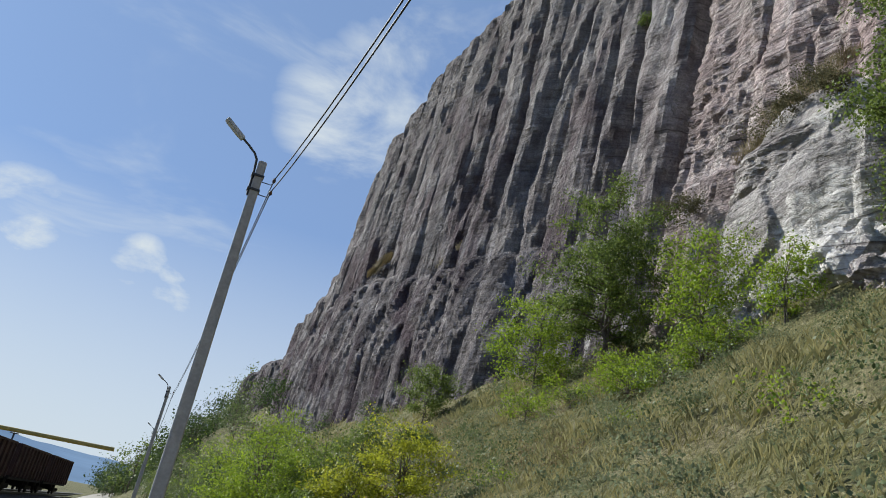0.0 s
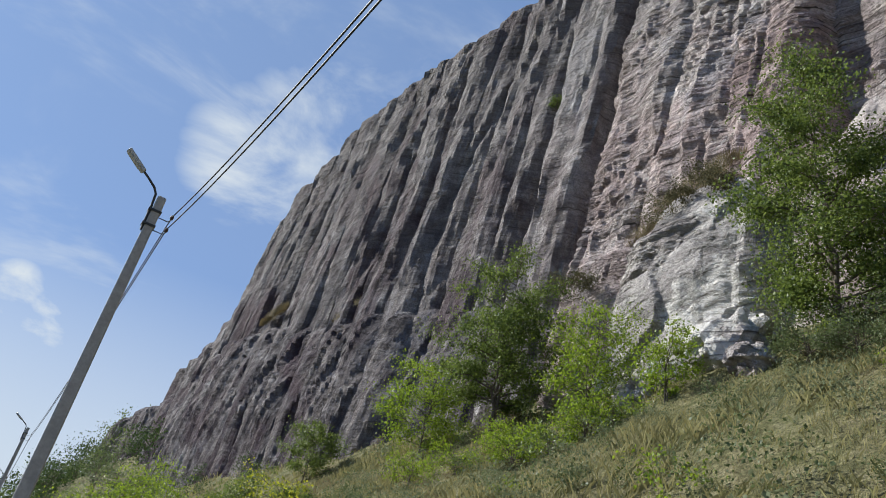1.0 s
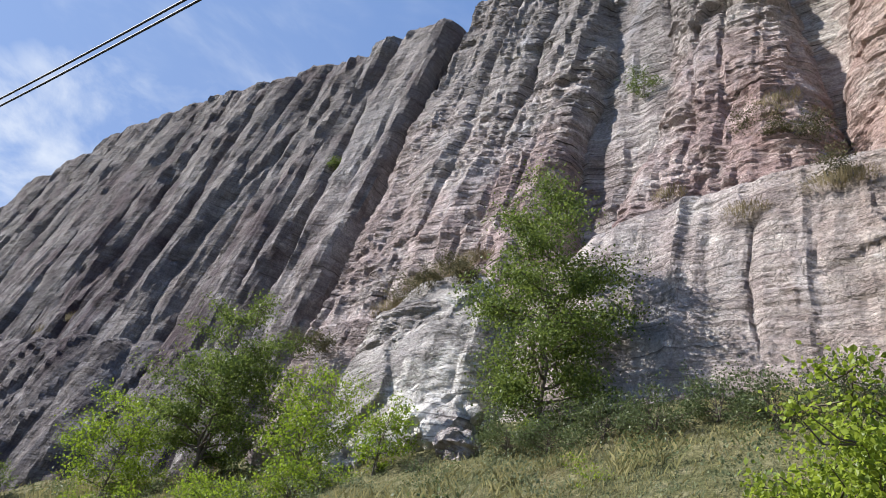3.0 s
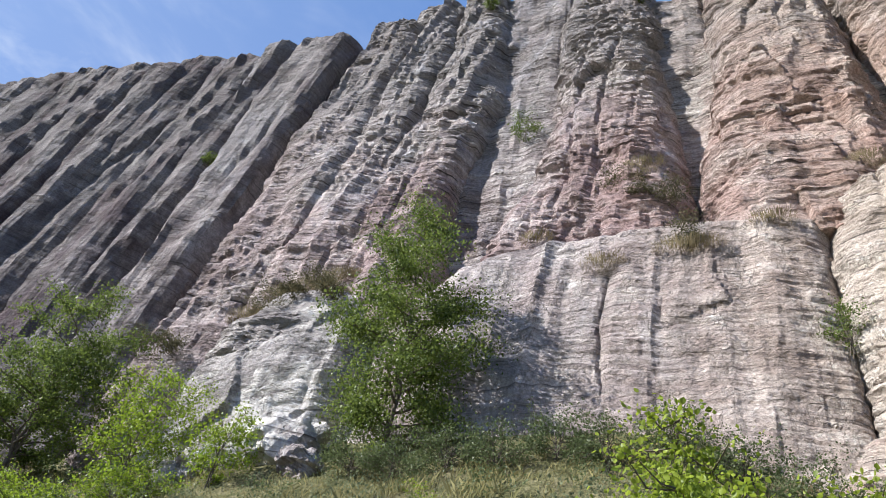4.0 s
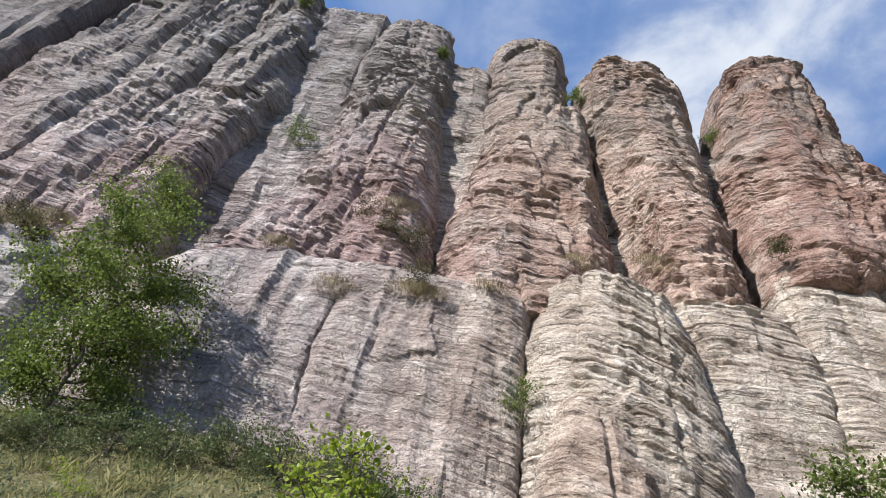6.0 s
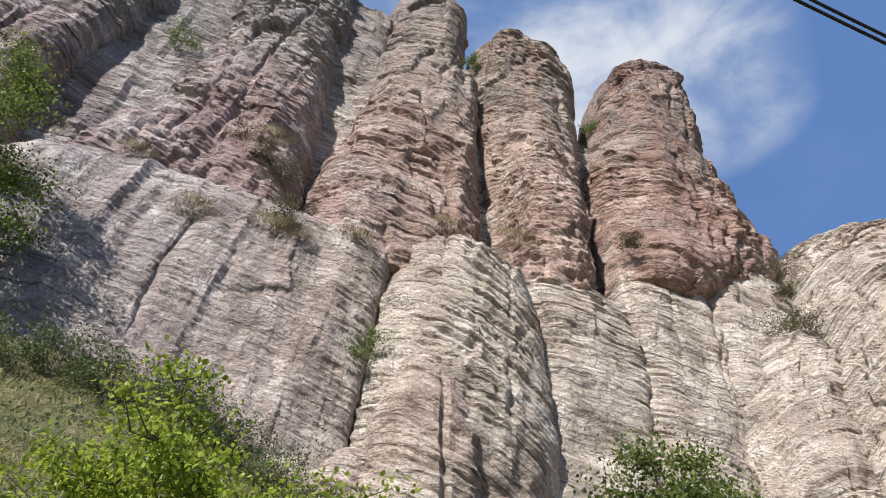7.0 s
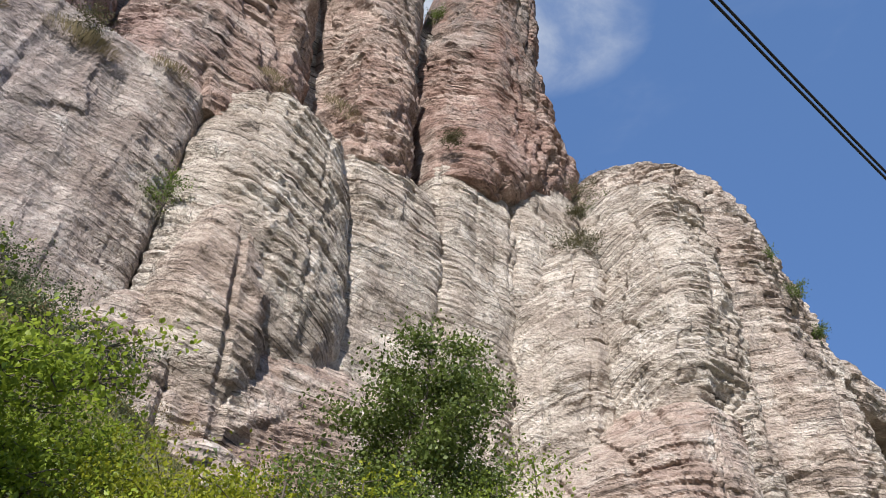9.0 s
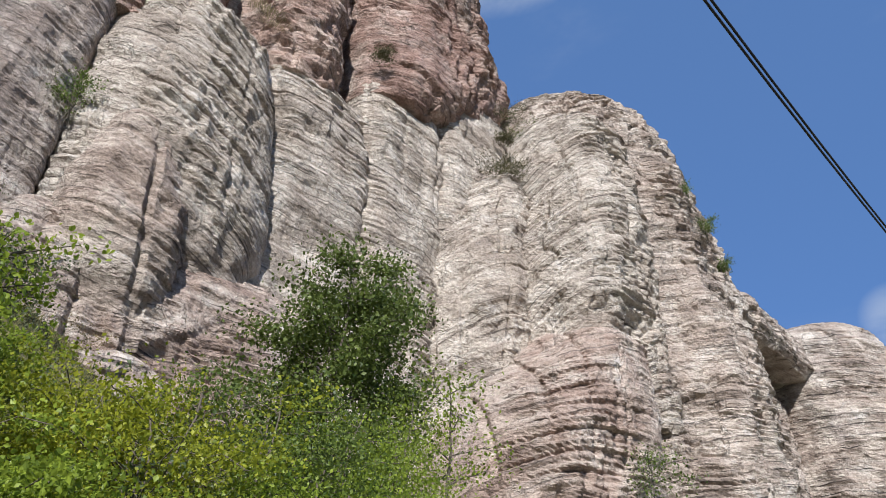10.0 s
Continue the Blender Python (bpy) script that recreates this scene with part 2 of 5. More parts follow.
FROSTED = plain_material("frosted lamp lens", (0.46, 0.46, 0.44), 0.4, 0.1, 20.0)
CABLE = plain_material("black cable sheath", (0.018, 0.018, 0.02), 0.6, 0.2, 30.0)
CERAMIC = plain_material("brown porcelain", (0.08, 0.04, 0.025), 0.25, 0.2, 30.0)
WAGON = plain_material("rust-brown wagon paint", (0.062, 0.036, 0.032), 0.8, 0.4, 3.0)
WAGON_DARK = plain_material("grimy black steel", (0.018, 0.016, 0.015), 0.85, 0.3, 5.0)
YELLOW = plain_material("yellow pipe paint", (0.42, 0.30, 0.085), 0.6, 0.25, 3.0)
GRAVEL = plain_material("pale dusty road", (0.34, 0.31, 0.27), 0.95, 0.4, 7.0, depth=0.04)
BALLAST = plain_material("track ballast", (0.085, 0.08, 0.075), 0.95, 0.5, 9.0, depth=0.06)
# wooded ridge with the blue haze of distance put into its colour
HAZE = plain_material("far ridge with painted haze", (0.165, 0.235, 0.33), 1.0, 0.06, 0.02, depth=0.0, spec=0.0)


# ---------------------------------------------------------------- mesh helpers
def lattice(ix, iy, iz):
    """A repeatable random number in 0..1 for each lattice corner."""
    h = (ix.astype(np.int64) * 374761393 + iy.astype(np.int64) * 668265263 + iz.astype(np.int64) * 2147483647) & 0x7FFFFFFF
    h = ((h ^ (h >> 13)) * 1274126177) & 0x7FFFFFFF
    h = ((h ^ (h >> 16)) * 69069 + 12345) & 0x7FFFFFFF
    return (h >> 7).astype(float) / float(0x7FFFFFFF >> 7)


def field(x, y, z, octaves=4, gain=0.5):
    """Smooth noise of about -1..1, in numpy."""
    total, amp, norm = np.zeros(np.broadcast(x, y, z).shape), 1.0, 0.0
    for o in range(octaves):
        fx, fy, fz = np.floor(x), np.floor(y), np.floor(z)
        u, v, t = [(lambda a: a * a * (3 - 2 * a))(c - f) for c, f in ((x, fx), (y, fy), (z, fz))]
        corner = lambda a, b, c: lattice(fx + a, fy + b, fz + c + 57 * o)
        low = (corner(0, 0, 0) * (1 - u) + corner(1, 0, 0) * u) * (1 - v) + (corner(0, 1, 0) * (1 - u) + corner(1, 1, 0) * u) * v
        high = (corner(0, 0, 1) * (1 - u) + corner(1, 0, 1) * u) * (1 - v) + (corner(0, 1, 1) * (1 - u) + corner(1, 1, 1) * u) * v
        total, norm = total + amp * ((low * (1 - t) + high * t) * 2 - 1), norm + amp
        x, y, z, amp = x * 2.03 + 3.1, y * 2.03 + 7.7, z * 2.03 + 1.3, amp * gain
    return total / norm


def mesh(name, verts, faces, mat, smooth=False):
    me = bpy.data.meshes.new(name)
    verts, faces = np.asarray(verts, np.float32), np.asarray(faces, np.int32)
    n, k = faces.shape
    me.vertices.add(len(verts))
    me.vertices.foreach_set("co", verts.ravel())
    me.loops.add(n * k)
    me.loops.foreach_set("vertex_index", faces.ravel())
    me.polygons.add(n)
    me.polygons.foreach_set("loop_start", np.arange(n, dtype=np.int32) * k)
    me.polygons.foreach_set("use_smooth", np.full(n, smooth))
    me.materials.append(mat)
    me.update(calc_edges=True)
    me.validate()
    return me


def under(ob, parent, label=""):
    ob.parent = parent
    return tagged(ob, label)


def part(name, bm, mat, parent, label=""):
    me = bpy.data.meshes.new(name)
    bm.to_mesh(me)
    bm.free()
    me.materials.append(mat)
    return under(new(name, me), parent, label)


def box(bm, x0, y0, z0, x1, y1, z1, bevel=0.0):
    r = bmesh.ops.create_cube(bm, size=1.0)
    bmesh.ops.scale(bm, vec=(x1 - x0, y1 - y0, z1 - z0), verts=r["verts"])
    bmesh.ops.translate(bm, vec=((x0 + x1) / 2, (y0 + y1) / 2, (z0 + z1) / 2), verts=r["verts"])
    if bevel:
        edges = list({e for v in r["verts"] for e in v.link_edges})
        bmesh.ops.bevel(bm, geom=edges, offset=bevel, segments=2, affect="EDGES", profile=0.6)
    return bm


def tube_data(points, radii, sides=7):
    """Vertices and quads of a tube along points."""
    points = [Vector(p) for p in points]
    verts, faces = [], []
    side = None
    for i, p in enumerate(points):
        d = (points[min(i + 1, len(points) - 1)] - points[max(i - 1, 0)]).normalized()
        side = (d.orthogonal() if side is None else side - side.dot(d) * d).normalized()
        up = d.cross(side)
        for k in range(sides):
            a = 2 * math.pi * k / sides
            verts.append(p + radii[i] * (math.cos(a) * side + math.sin(a) * up))
    for i in range(len(points) - 1):
        for k in range(sides):
            a, b = i * sides + k, i * sides + (k + 1) % sides
            faces.append((a, b, b + sides, a + sides))
    return verts, faces


def tube(name, points, radii, mat, parent=None, label="", sides=7):
    v, f = tube_data(points, radii, sides)
    ob = new(name, mesh(name, v, f, mat, True))
    return under(ob, parent, label) if parent else tagged(ob, label)


# ---------------------------------------------------------------- ground
def ground_height(x, y):
    """Height of the ground, in numpy: the level road and track, the grassy bank and the land above the cliff."""
    foot = 10.6 - 4.4 * np.clip((-y + 1) / 9, 0, 1) - 1.2 * np.clip((-y - 8) / 15, 0, 1) + 1.6 * np.clip((y - 30) / 60, 0, 1)
    foot = foot + 0.75 * np.clip((17 - y) / 5, 0, 1) * np.clip((y + 3) / 5, 0, 1)
    s = np.clip((x - 2.6) / 14.4, 0, 1)
    bank = foot * (0.72 * s + 0.28 * s * s)
    top = 30.0 - 14.0 * np.clip((-y - 5) / 20, 0, 1) - 8.0 * np.clip((y - 70) / 60, 0, 1)
    rise = np.clip((x - 17.0) / 9.0, 0, 1)
    h = bank + (top - foot) * rise * rise * (3 - 2 * rise)
    far = np.clip((y - 75) / 45, 0, 1)
    h = h + 6.5 * far * far * (3 - 2 * far) * np.clip((x + 1) / 10, 0, 1)
    h = h - 0.4 * np.clip((-4.6 - x) / 1.5, 0, 1)
    lumps = field(x * 0.45, y * 0.45, x * 0 + 4.0, 4) * 0.35 * np.clip((x - 2.8) / 2.5, 0, 1)
    return h + lumps


def graded(stops):
    """Grid lines, each stretch (to, step) with its own step."""
    line = [stops[0]]
    for to, step in stops[1:]:
        n = max(1, round((to - line[-1]) / step))
        start = line[-1]
        line += [start + (to - start) * (i + 1) / n for i in range(n)]
    return np.array(line)


gx = graded([-2500, (-300, 200), (-40, 20), (-8, 4), (2, 0.8), (20, 0.3), (40, 1.5), (150, 10), (600, 50), (2500, 200)])
gy = graded([-2500, (-300, 200), (-70, 15), (-20, 1.5), (60, 0.35), (110, 1.5), (300, 10), (2500, 200)])
GX, GY = np.meshgrid(gx, gy)
GZ = ground_height(GX, GY)
nx, ny = len(gx), len(gy)
idx = np.arange(nx * ny).reshape(ny, nx)
quads = np.stack([idx[:-1, :-1], idx[:-1, 1:], idx[1:, 1:], idx[1:, :-1]], -1).reshape(-1, 4)
ground = new("ground", mesh("ground", np.stack([GX, GY, GZ], -1).reshape(-1, 3), quads, GROUND, True))
tagged(ground, "grassy bank rising from the road to the foot of the cliff", "ground", kind="structure")


# ---------------------------------------------------------------- the cliff
def random_steps(v, seed):
    """A random level for each unit of v, with a narrow soft step between them."""
    i = np.floor(v)
    f = v - i
    a, b = lattice(i, i * 0 + seed, i * 0 + 11), lattice(i + 1, i * 0 + seed, i * 0 + 11)
    s = np.clip((f - 0.82) / 0.18, 0, 1)
    return a * (1 - s) + b * s, np.minimum(f, 1 - f)


def facets(x, y, z, seed):
    """Slanted flat faces, one for each random cell of space: their offset, about -0.5..0.5, and the nearness of a border."""
    fx, fy, fz = np.floor(x - 0.5), np.floor(y - 0.5), np.floor(z - 0.5)
    best, second, value, other = np.full(x.shape, 9.0), np.full(x.shape, 9.0), np.zeros(x.shape), np.zeros(x.shape)
    for a in (0, 1):
        for b in (0, 1):
            for c in (0, 1):
                i, j, k = fx + a, fy + b, fz + c
                r1, r2, r3 = lattice(i, j, k + seed), lattice(i + 91, j, k + seed), lattice(i, j + 57, k + seed)
                dx, dy, dz = x - i - 0.15 - 0.7 * r1, y - j - 0.15 - 0.7 * r2, z - k - 0.15 - 0.7 * r3
                far = dx * dx + dy * dy + dz * dz
                mine = (r1 * 7.3 + r2 * 3.1) % 1.0 - 0.5 + 1.1 * (dy * ((r2 * 9.7) % 1.0 - 0.5) + dz * ((r3 * 8.3) % 1.0 - 0.62))
                other = np.where(far < best, value, np.where(far < second, mine, other))
                second = np.where(far < best, best, np.minimum(second, far))
                value = np.where(far < best, mine, value)
                best = np.minimum(best, far)
    border = np.sqrt(second) - np.sqrt(best)
    own = 0.5 + 0.5 * np.clip(border / 0.03, 0, 1)
    return value * own + other * (1 - own), border


def courses(bed, run, thick, length, seed):
    """Courses of blocks of uneven length and thickness: how far each stands out, 0..1, and the distance to the parting above or below."""
    v = bed / thick + 0.55 * field(bed * 0.45 / thick, bed * 0 + seed, run * 0.02, 2)
    i = np.floor(v)
    f = v - i
    level = []
    for row in (i, i + 1):
        w = run / (length * (0.6 + 0.9 * lattice(row, row * 0 + seed, row * 0 + 21))) + 9.0 * lattice(row, row * 0 + seed, row * 0 + 31)
        j = np.floor(w)
        s = np.clip((w - j - 0.90) / 0.10, 0, 1)
        level.append(lattice(row, j, row * 0 + seed) * (1 - s) + lattice(row, j + 1, row * 0 + seed) * s)
    s = np.clip((f - 0.80) / 0.20, 0, 1)
    return level[0] * (1 - s) + level[1] * s, np.minimum(f, 1 - f) * thick


def column(name, stations, label, parent, seed, cap=2.5, depth=4.0, square=2.8, rough=1.0, fine=0.097, dip=0.04, dipx=0.0, block=1.5, beds=1.0, flute=0.12, broken=1.0, crease=1.0, upright=0.0, tint=(0.0, 0.0, 1.0, 1.0)):
    """A rock column: stations, from the foot up, of height over the eye, its two edges along the cliff, and the distance of its front from the road."""
    st = np.array(stations, float)
    z0, z1 = st[0, 0], st[-1, 0]
    rows = int((z1 - z0) / fine) + 12
    u = np.linspace(0, 1, rows)
    z = z0 + (z1 - z0) * u
    left, right, front = [np.interp(z, st[:, 0], st[:, k]) for k in (1, 2, 3)]
    over = np.clip((z - (z1 - cap)) / cap, 0, 1)
    shrink = np.sqrt(np.clip(1 - over ** 2.4, 0, 1))
    half, mid = (left - right) / 2 * (0.12 + 0.88 * shrink), (left + right) / 2
    deep = np.full(rows, depth) * (0.15 + 0.85 * shrink)
    front = front + (depth - deep) * 0.8
    around = float(np.mean(left - right)) + 1.4 * depth
    cols = int(np.clip(around / (fine * 1.2), 30, 230))
    # angles that stand evenly along the outline
    way = np.radians(np.linspace(-112, 112, 1500))
    oy = np.mean(half) * np.sign(np.sin(way)) * np.abs(np.sin(way)) ** (2 / square)
    ox = depth * np.sign(np.cos(way)) * np.abs(np.cos(way)) ** (2 / square)
    run_of = np.concatenate([[0], np.cumsum(np.hypot(np.diff(ox), np.diff(oy)))])
    a = np.interp(np.linspace(0, run_of[-1], cols), run_of, way)
    a = np.concatenate([a, np.radians(np.linspace(112, 248, max(8, cols // 9))[1:-1])])
    n = len(a)
    S, Cc = np.sign(np.sin(a)) * np.abs(np.sin(a)) ** (2 / square), np.sign(np.cos(a)) * np.abs(np.cos(a)) ** (2 / square)
    Y = mid[:, None] + half[:, None] * S[None, :]
    X = front[:, None] + deep[:, None] * (1 - Cc[None, :])
    Z = np.repeat(z[:, None], n, 1) + EYE
    nx_, ny_ = -np.cos(a)[None, :] * np.ones_like(Z), np.sin(a)[None, :] * np.ones_like(Z)
    # broad lumps, drawn out upright
    tall = 1.0 - 0.8 * upright
    slant = Y + 0.14 * upright * Z
    d = 0.42 * rough * field(X * 0.20 + seed, Y * 0.20, Z * 0.10, 3)
    d += 0.20 * rough * field(X * 0.60, slant * 0.60 + seed, Z * 0.38 * tall ** 1.6, 4, 0.52)
    facing = np.clip(np.cos(a) * 1.25 + 0.2, 0.4, 1)[None, :]
    # winding crevices
    vein = field(X * 0.35 + 7, slant * 0.35, Z * 0.14 * tall + 2 * seed, 4, 0.5)
    deepness = np.clip(0.05 + 2.0 * field(X * 0.22, Y * 0.22 + 3, Z * 0.1 + seed, 2), 0, 1)
    d -= 0.30 * rough * deepness * np.exp(-(vein / 0.04) ** 2)
    run = slant + 0.5 * X + 0.4 * field(X * 0.25, Y * 0.25, Z * 0.12 + 3 * seed, 3) + seed * 3.7
    # flutes that run down the face
    d -= flute * (np.abs(field(run * 0.55, run * 0 + seed, Z * 0.045, 2)) ** 0.7 - 0.4)
    d -= 0.5 * flute * np.abs(field(run * 1.6, run * 0 + 2 * seed, Z * 0.07, 3))
    # large slanted faces
    bed = Z + dip * Y + dipx * X + 0.55 * field(X * 0.12, Y * 0.12, Z * 0.12 + seed, 3) + 0.10 * field(X * 0.6, Y * 0.6, Z * 0.3, 2)
    where = np.clip(0.42 + 2.6 * field(X * 0.28 + 9, Y * 0.28, Z * 0.22 + seed, 3), 0, 1)
    wx, wy = X + 0.25 * field(X, Y, Z, 2), slant + 0.3 * field(X + 5, Y, Z * 0.6, 2)
    ragged = bed + 0.45 * field(X * 0.7 + 3, Y * 0.7, Z * 0.7 + seed, 3)
    big, rim = facets(wx * 0.36, wy * 0.36, ragged * 0.26 * tall, seed)
    d += broken * facing * 0.36 * big - broken * 0.03 * where * np.exp(-(rim / 0.06) ** 2)
    # beds: courses of blocks, thick and thin, with grooves between them
    thick, gap = courses(bed, run, 0.8, 2.6, seed)
    thin, gap2 = courses(bed, run, 0.27, 1.0, seed + 60)
    d += beds * facing * (0.17 * (thick - 0.5) + (0.03 + 0.11 * where) * (thin - 0.5))
    d -= beds * facing * ((0.03 + 0.08 * where) * np.exp(-(gap / (0.8 * fine)) ** 2) + (0.01 + 0.055 * where) * np.exp(-(gap2 / (0.6 * fine)) ** 2))
    # upright joints, here and there
    cell, edge = random_steps(run / block + 0.35 * field(X * 0.1, Y * 0.1, Z * 0.10 + seed, 2), 3)
    shut = np.clip(0.1 + 2.4 * field(X * 0.2, Y * 0.2 + 5, Z * 0.09 + seed, 2), 0, 1)
    d += rough * 0.16 * (cell - 0.5)
    d -= rough * 0.24 * shut * np.exp(-(edge * block / (1.1 * fine)) ** 2)
    d += 0.05 * field(X * 2.2, Y * 2.2, Z * 4.0 * tall, 4, 0.62)
    # flattened lumps with sharp creases between them
    wrinkled = np.clip(0.45 + 1.6 * field(X * 0.25 + 2, Y * 0.25, Z * 0.25 + 5 * seed, 2), 0.1, 1)
    lump = np.abs(field(X * 0.9, slant * (0.9 + 0.7 * upright), bed * (2.7 - 2.55 * upright) + seed, 4, 0.58)) ** 0.65 - 0.40
    d += 0.10 * crease * rough * facing * field(X * 1.0 + 4, slant * 1.2, bed * 1.5 + seed, 4, 0.62)
    d += 0.24 * crease * rough * wrinkled * facing * lump
    fade = (0.35 + 0.65 * shrink)[:, None]
    X, Y = X + nx_ * d * fade, Y + ny_ * d * fade
    Z = Z + (0.25 * field(X * 0.7, Y * 0.7, X * 0 + seed, 3) * over[:, None])
    k = np.arange(rows * n).reshape(rows, n)
    wrap = np.roll(k, -1, 1)
    f = np.stack([k[:-1], wrap[:-1], wrap[1:], k[1:]], -1).reshape(-1, 4)
    v = np.stack([X, Y, Z], -1).reshape(-1, 3)
    along = np.concatenate([bed.ravel(), bed[0], bed[-1]])
    # close the foot and the crown with small rings
    rings = []
    for at_row, lift in ((0, 0.12), (rows - 1, 0.06)):
        ring = v[at_row * n:(at_row + 1) * n]
        middle = ring.mean(0)
        rings.append(middle + (ring - middle) * 0.03 + (0, 0, lift))
    foot_ring, crown_ring = np.arange(n) + len(v), np.arange(n) + len(v) + n
    v = np.vstack([v, *rings])
    for lo, hi in ((foot_ring, k[0]), (k[-1], crown_ring)):
        f = np.vstack([f, np.stack([lo, np.roll(lo, -1), np.roll(hi, -1), hi], -1)])
    me = mesh(name, v, f, ROCK)
    me.attributes.new("bed", "FLOAT", "POINT").data.foreach_set("value", along.astype(np.float32))
    ob = under(new(name, me), parent, label)
    ob.color = tint
    return ob


cliff = tagged(new("cliff"), "towering layered limestone cliff of grey, pale and rosy columns", "cliff")

column('lower_wall', [(3.9, 12.9, -3.1, 17.6), (8.9, 12.9, -3.2, 17.8), (14.1, 12.8, -3.2, 18.1), (16.8, 12.4, -3.4, 18.3), (19.7, 7.4, -3.6, 18.6)],
       'smooth pinkish-grey lower wall', cliff, 1, cap=1.2, depth=3, square=6, rough=0.55, crease=0.7, block=3.6, beds=0.45, flute=0.35, broken=0.35, dip=-0.06, fine=0.08, tint=(0.36, 0.08, 0.4, 0.3))
column('outcrop', [(4.6, 22.3, 11.8, 17.0), (8.3, 21.4, 11.8, 16.9), (11.0, 20.5, 11.9, 16.5), (12.6, 20.1, 11.9, 16.4), (15.5, 19.3, 12.4, 17.0), (18.0, 18.6, 13, 17.8)],
       'pale bulging outcrop with a white fresh scar', cliff, 2, cap=1.4, depth=4, square=2.6, rough=0.45, crease=0.4, block=3.5, dip=0.22, beds=0.45, broken=0.9, flute=0.12, fine=0.08, tint=(0.05, 0, 0.55, 1))
column('ledge', [(12.6, 19.0, 15.4, 17.4), (13.6, 18.8, 14.8, 16.9), (14.6, 18.4, 14.3, 16.9), (15.8, 17.6, 14.0, 17.3)],
       'jutting bedded ledge with dry growth on top', cliff, 70, cap=0.7, depth=3, square=3, rough=1.3, crease=1.3, block=1.6, dip=0.15, beds=0.7, broken=0.6, tint=(0.1, 0.08, 0.8, 1))
column('nose', [(6.0, 10.6, 8.2, 17.6), (7.2, 10.7, 7.9, 16.9), (8.6, 10.6, 8.0, 16.7), (10.0, 10.2, 8.3, 17.2), (11.0, 9.8, 8.8, 17.6)],
       'brown rough boss at the foot of the wall', cliff, 71, cap=1.0, depth=2.4, square=2.4, rough=1.4, crease=1.5, block=1.2, beds=1.0, broken=1.0, tint=(0.6, 0.1, 0.6, 1))
column('buttress', [(4.87, 25.32, 18.34, 17.57), (13.08, 25.93, 19, 18.14), (19.58, 24.68, 18.14, 18.53), (24.83, 23.63, 17.48, 18.91), (34.95, 23.73, 17.67, 19.67), (46.32, 22.39, 17.19, 20.44)],
       'rosy buttress beside the long dark crack', cliff, 3, cap=2, depth=4, rough=1, flute=0.55, beds=0.55, broken=0.65, crease=1.4, upright=0.35, fine=0.11, tint=(0.55, 0.2, 0.7, 0.2))
column('buttress', [(10.1, 22.3, 15.8, 20.2), (14.2, 21.8, 15.3, 19.6), (14.5, 20.9, 14.3, 18.6), (21.1, 20.3, 14.2, 19), (29.7, 19.6, 14.1, 19.8), (38.9, 19.2, 14.4, 20.6), (49.3, 19.7, 14.8, 21.4)],
       'rosy and grey ribbed buttress', cliff, 4, cap=1.8, depth=4, rough=1, flute=0.55, beds=0.55, broken=0.65, crease=1.4, upright=0.35, fine=0.11, tint=(0.65, 0.05, 0.8, 0.15))
column('buttress', [(10.1, 17.3, 11.6, 20.2), (14.2, 16.9, 11.1, 19.6), (14.5, 16.2, 10.3, 18.6), (22.2, 16, 11.8, 19), (27.2, 15.9, 11.6, 19.6), (33.2, 15.9, 10.3, 20.2), (39.3, 15.9, 10.4, 20.8), (50.7, 16.1, 12.6, 21.4)],
       'grey ridge buttress with a stepped crest', cliff, 5, cap=2.2, depth=4, rough=1.1, flute=0.55, beds=0.55, broken=0.65, crease=1.4, upright=0.35, fine=0.11, tint=(0.7, 0.05, 0.9, 0.1))
column('recess', [(11.3, 14.9, 6.5, 22.6), (17.1, 14.6, 6.2, 22), (17.5, 14.2, 5.6, 21), (49.5, 13.9, 7.3, 22.5)],
       'shaded back wall of a recess', cliff, 6, cap=2, depth=4, square=6, rough=0.8, beds=0.4, flute=0.45, broken=0.6, fine=0.17, tint=(0.5, 0.2, 0.8, 0.3))
column('tower', [(10.2, 10.7, 1, 20.4), (16, 10.5, 0.9, 19.8), (16.2, 10.2, 0.6, 18.8), (20.1, 9.7, 0.6, 19), (23.8, 8.4, 1.1, 19.5), (28.9, 7.6, 1.2, 20), (35.5, 7.9, 1.9, 20.6), (41.4, 7.8, 2, 21), (47.1, 7.3, 2.2, 21.4)],
       'rosy tower with a grey crown', cliff, 7, cap=1.8, depth=4, square=3.2, rough=1.1, crease=1.7, tint=(0.9, 0.05, 0.55, 0.15))
column('recess', [(11.5, 4.9, -3.7, 23), (18.7, 4.9, -3.7, 22.4), (19, 5, -3.6, 21.4), (33, 5.1, -2.6, 22), (37, 5.2, -0.6, 22.2), (43.6, 5.2, -0.4, 22.4)],
       'shaded back wall of a recess', cliff, 8, cap=1.5, depth=3, square=6, rough=0.7, beds=0.4, flute=0.4, broken=0.6, fine=0.17, tint=(0.5, 0.1, 0.8, 0.4))
column('tower', [(10.2, 0.5, -8.7, 20.4), (18.2, 0.6, -8.6, 19.8), (18.3, 0.8, -7.9, 18.8), (22.9, 1.0, -7.7, 19.2), (28.1, 0.4, -7.3, 19.7), (32.4, -0.1, -6.9, 20), (36.9, -0.5, -6.4, 20.3)],
       'broad rosy tower with blocky beds', cliff, 9, cap=1.1, depth=4, square=3.0, rough=1.15, crease=1.7, tint=(0.85, 0.05, 0.55, 0.6))
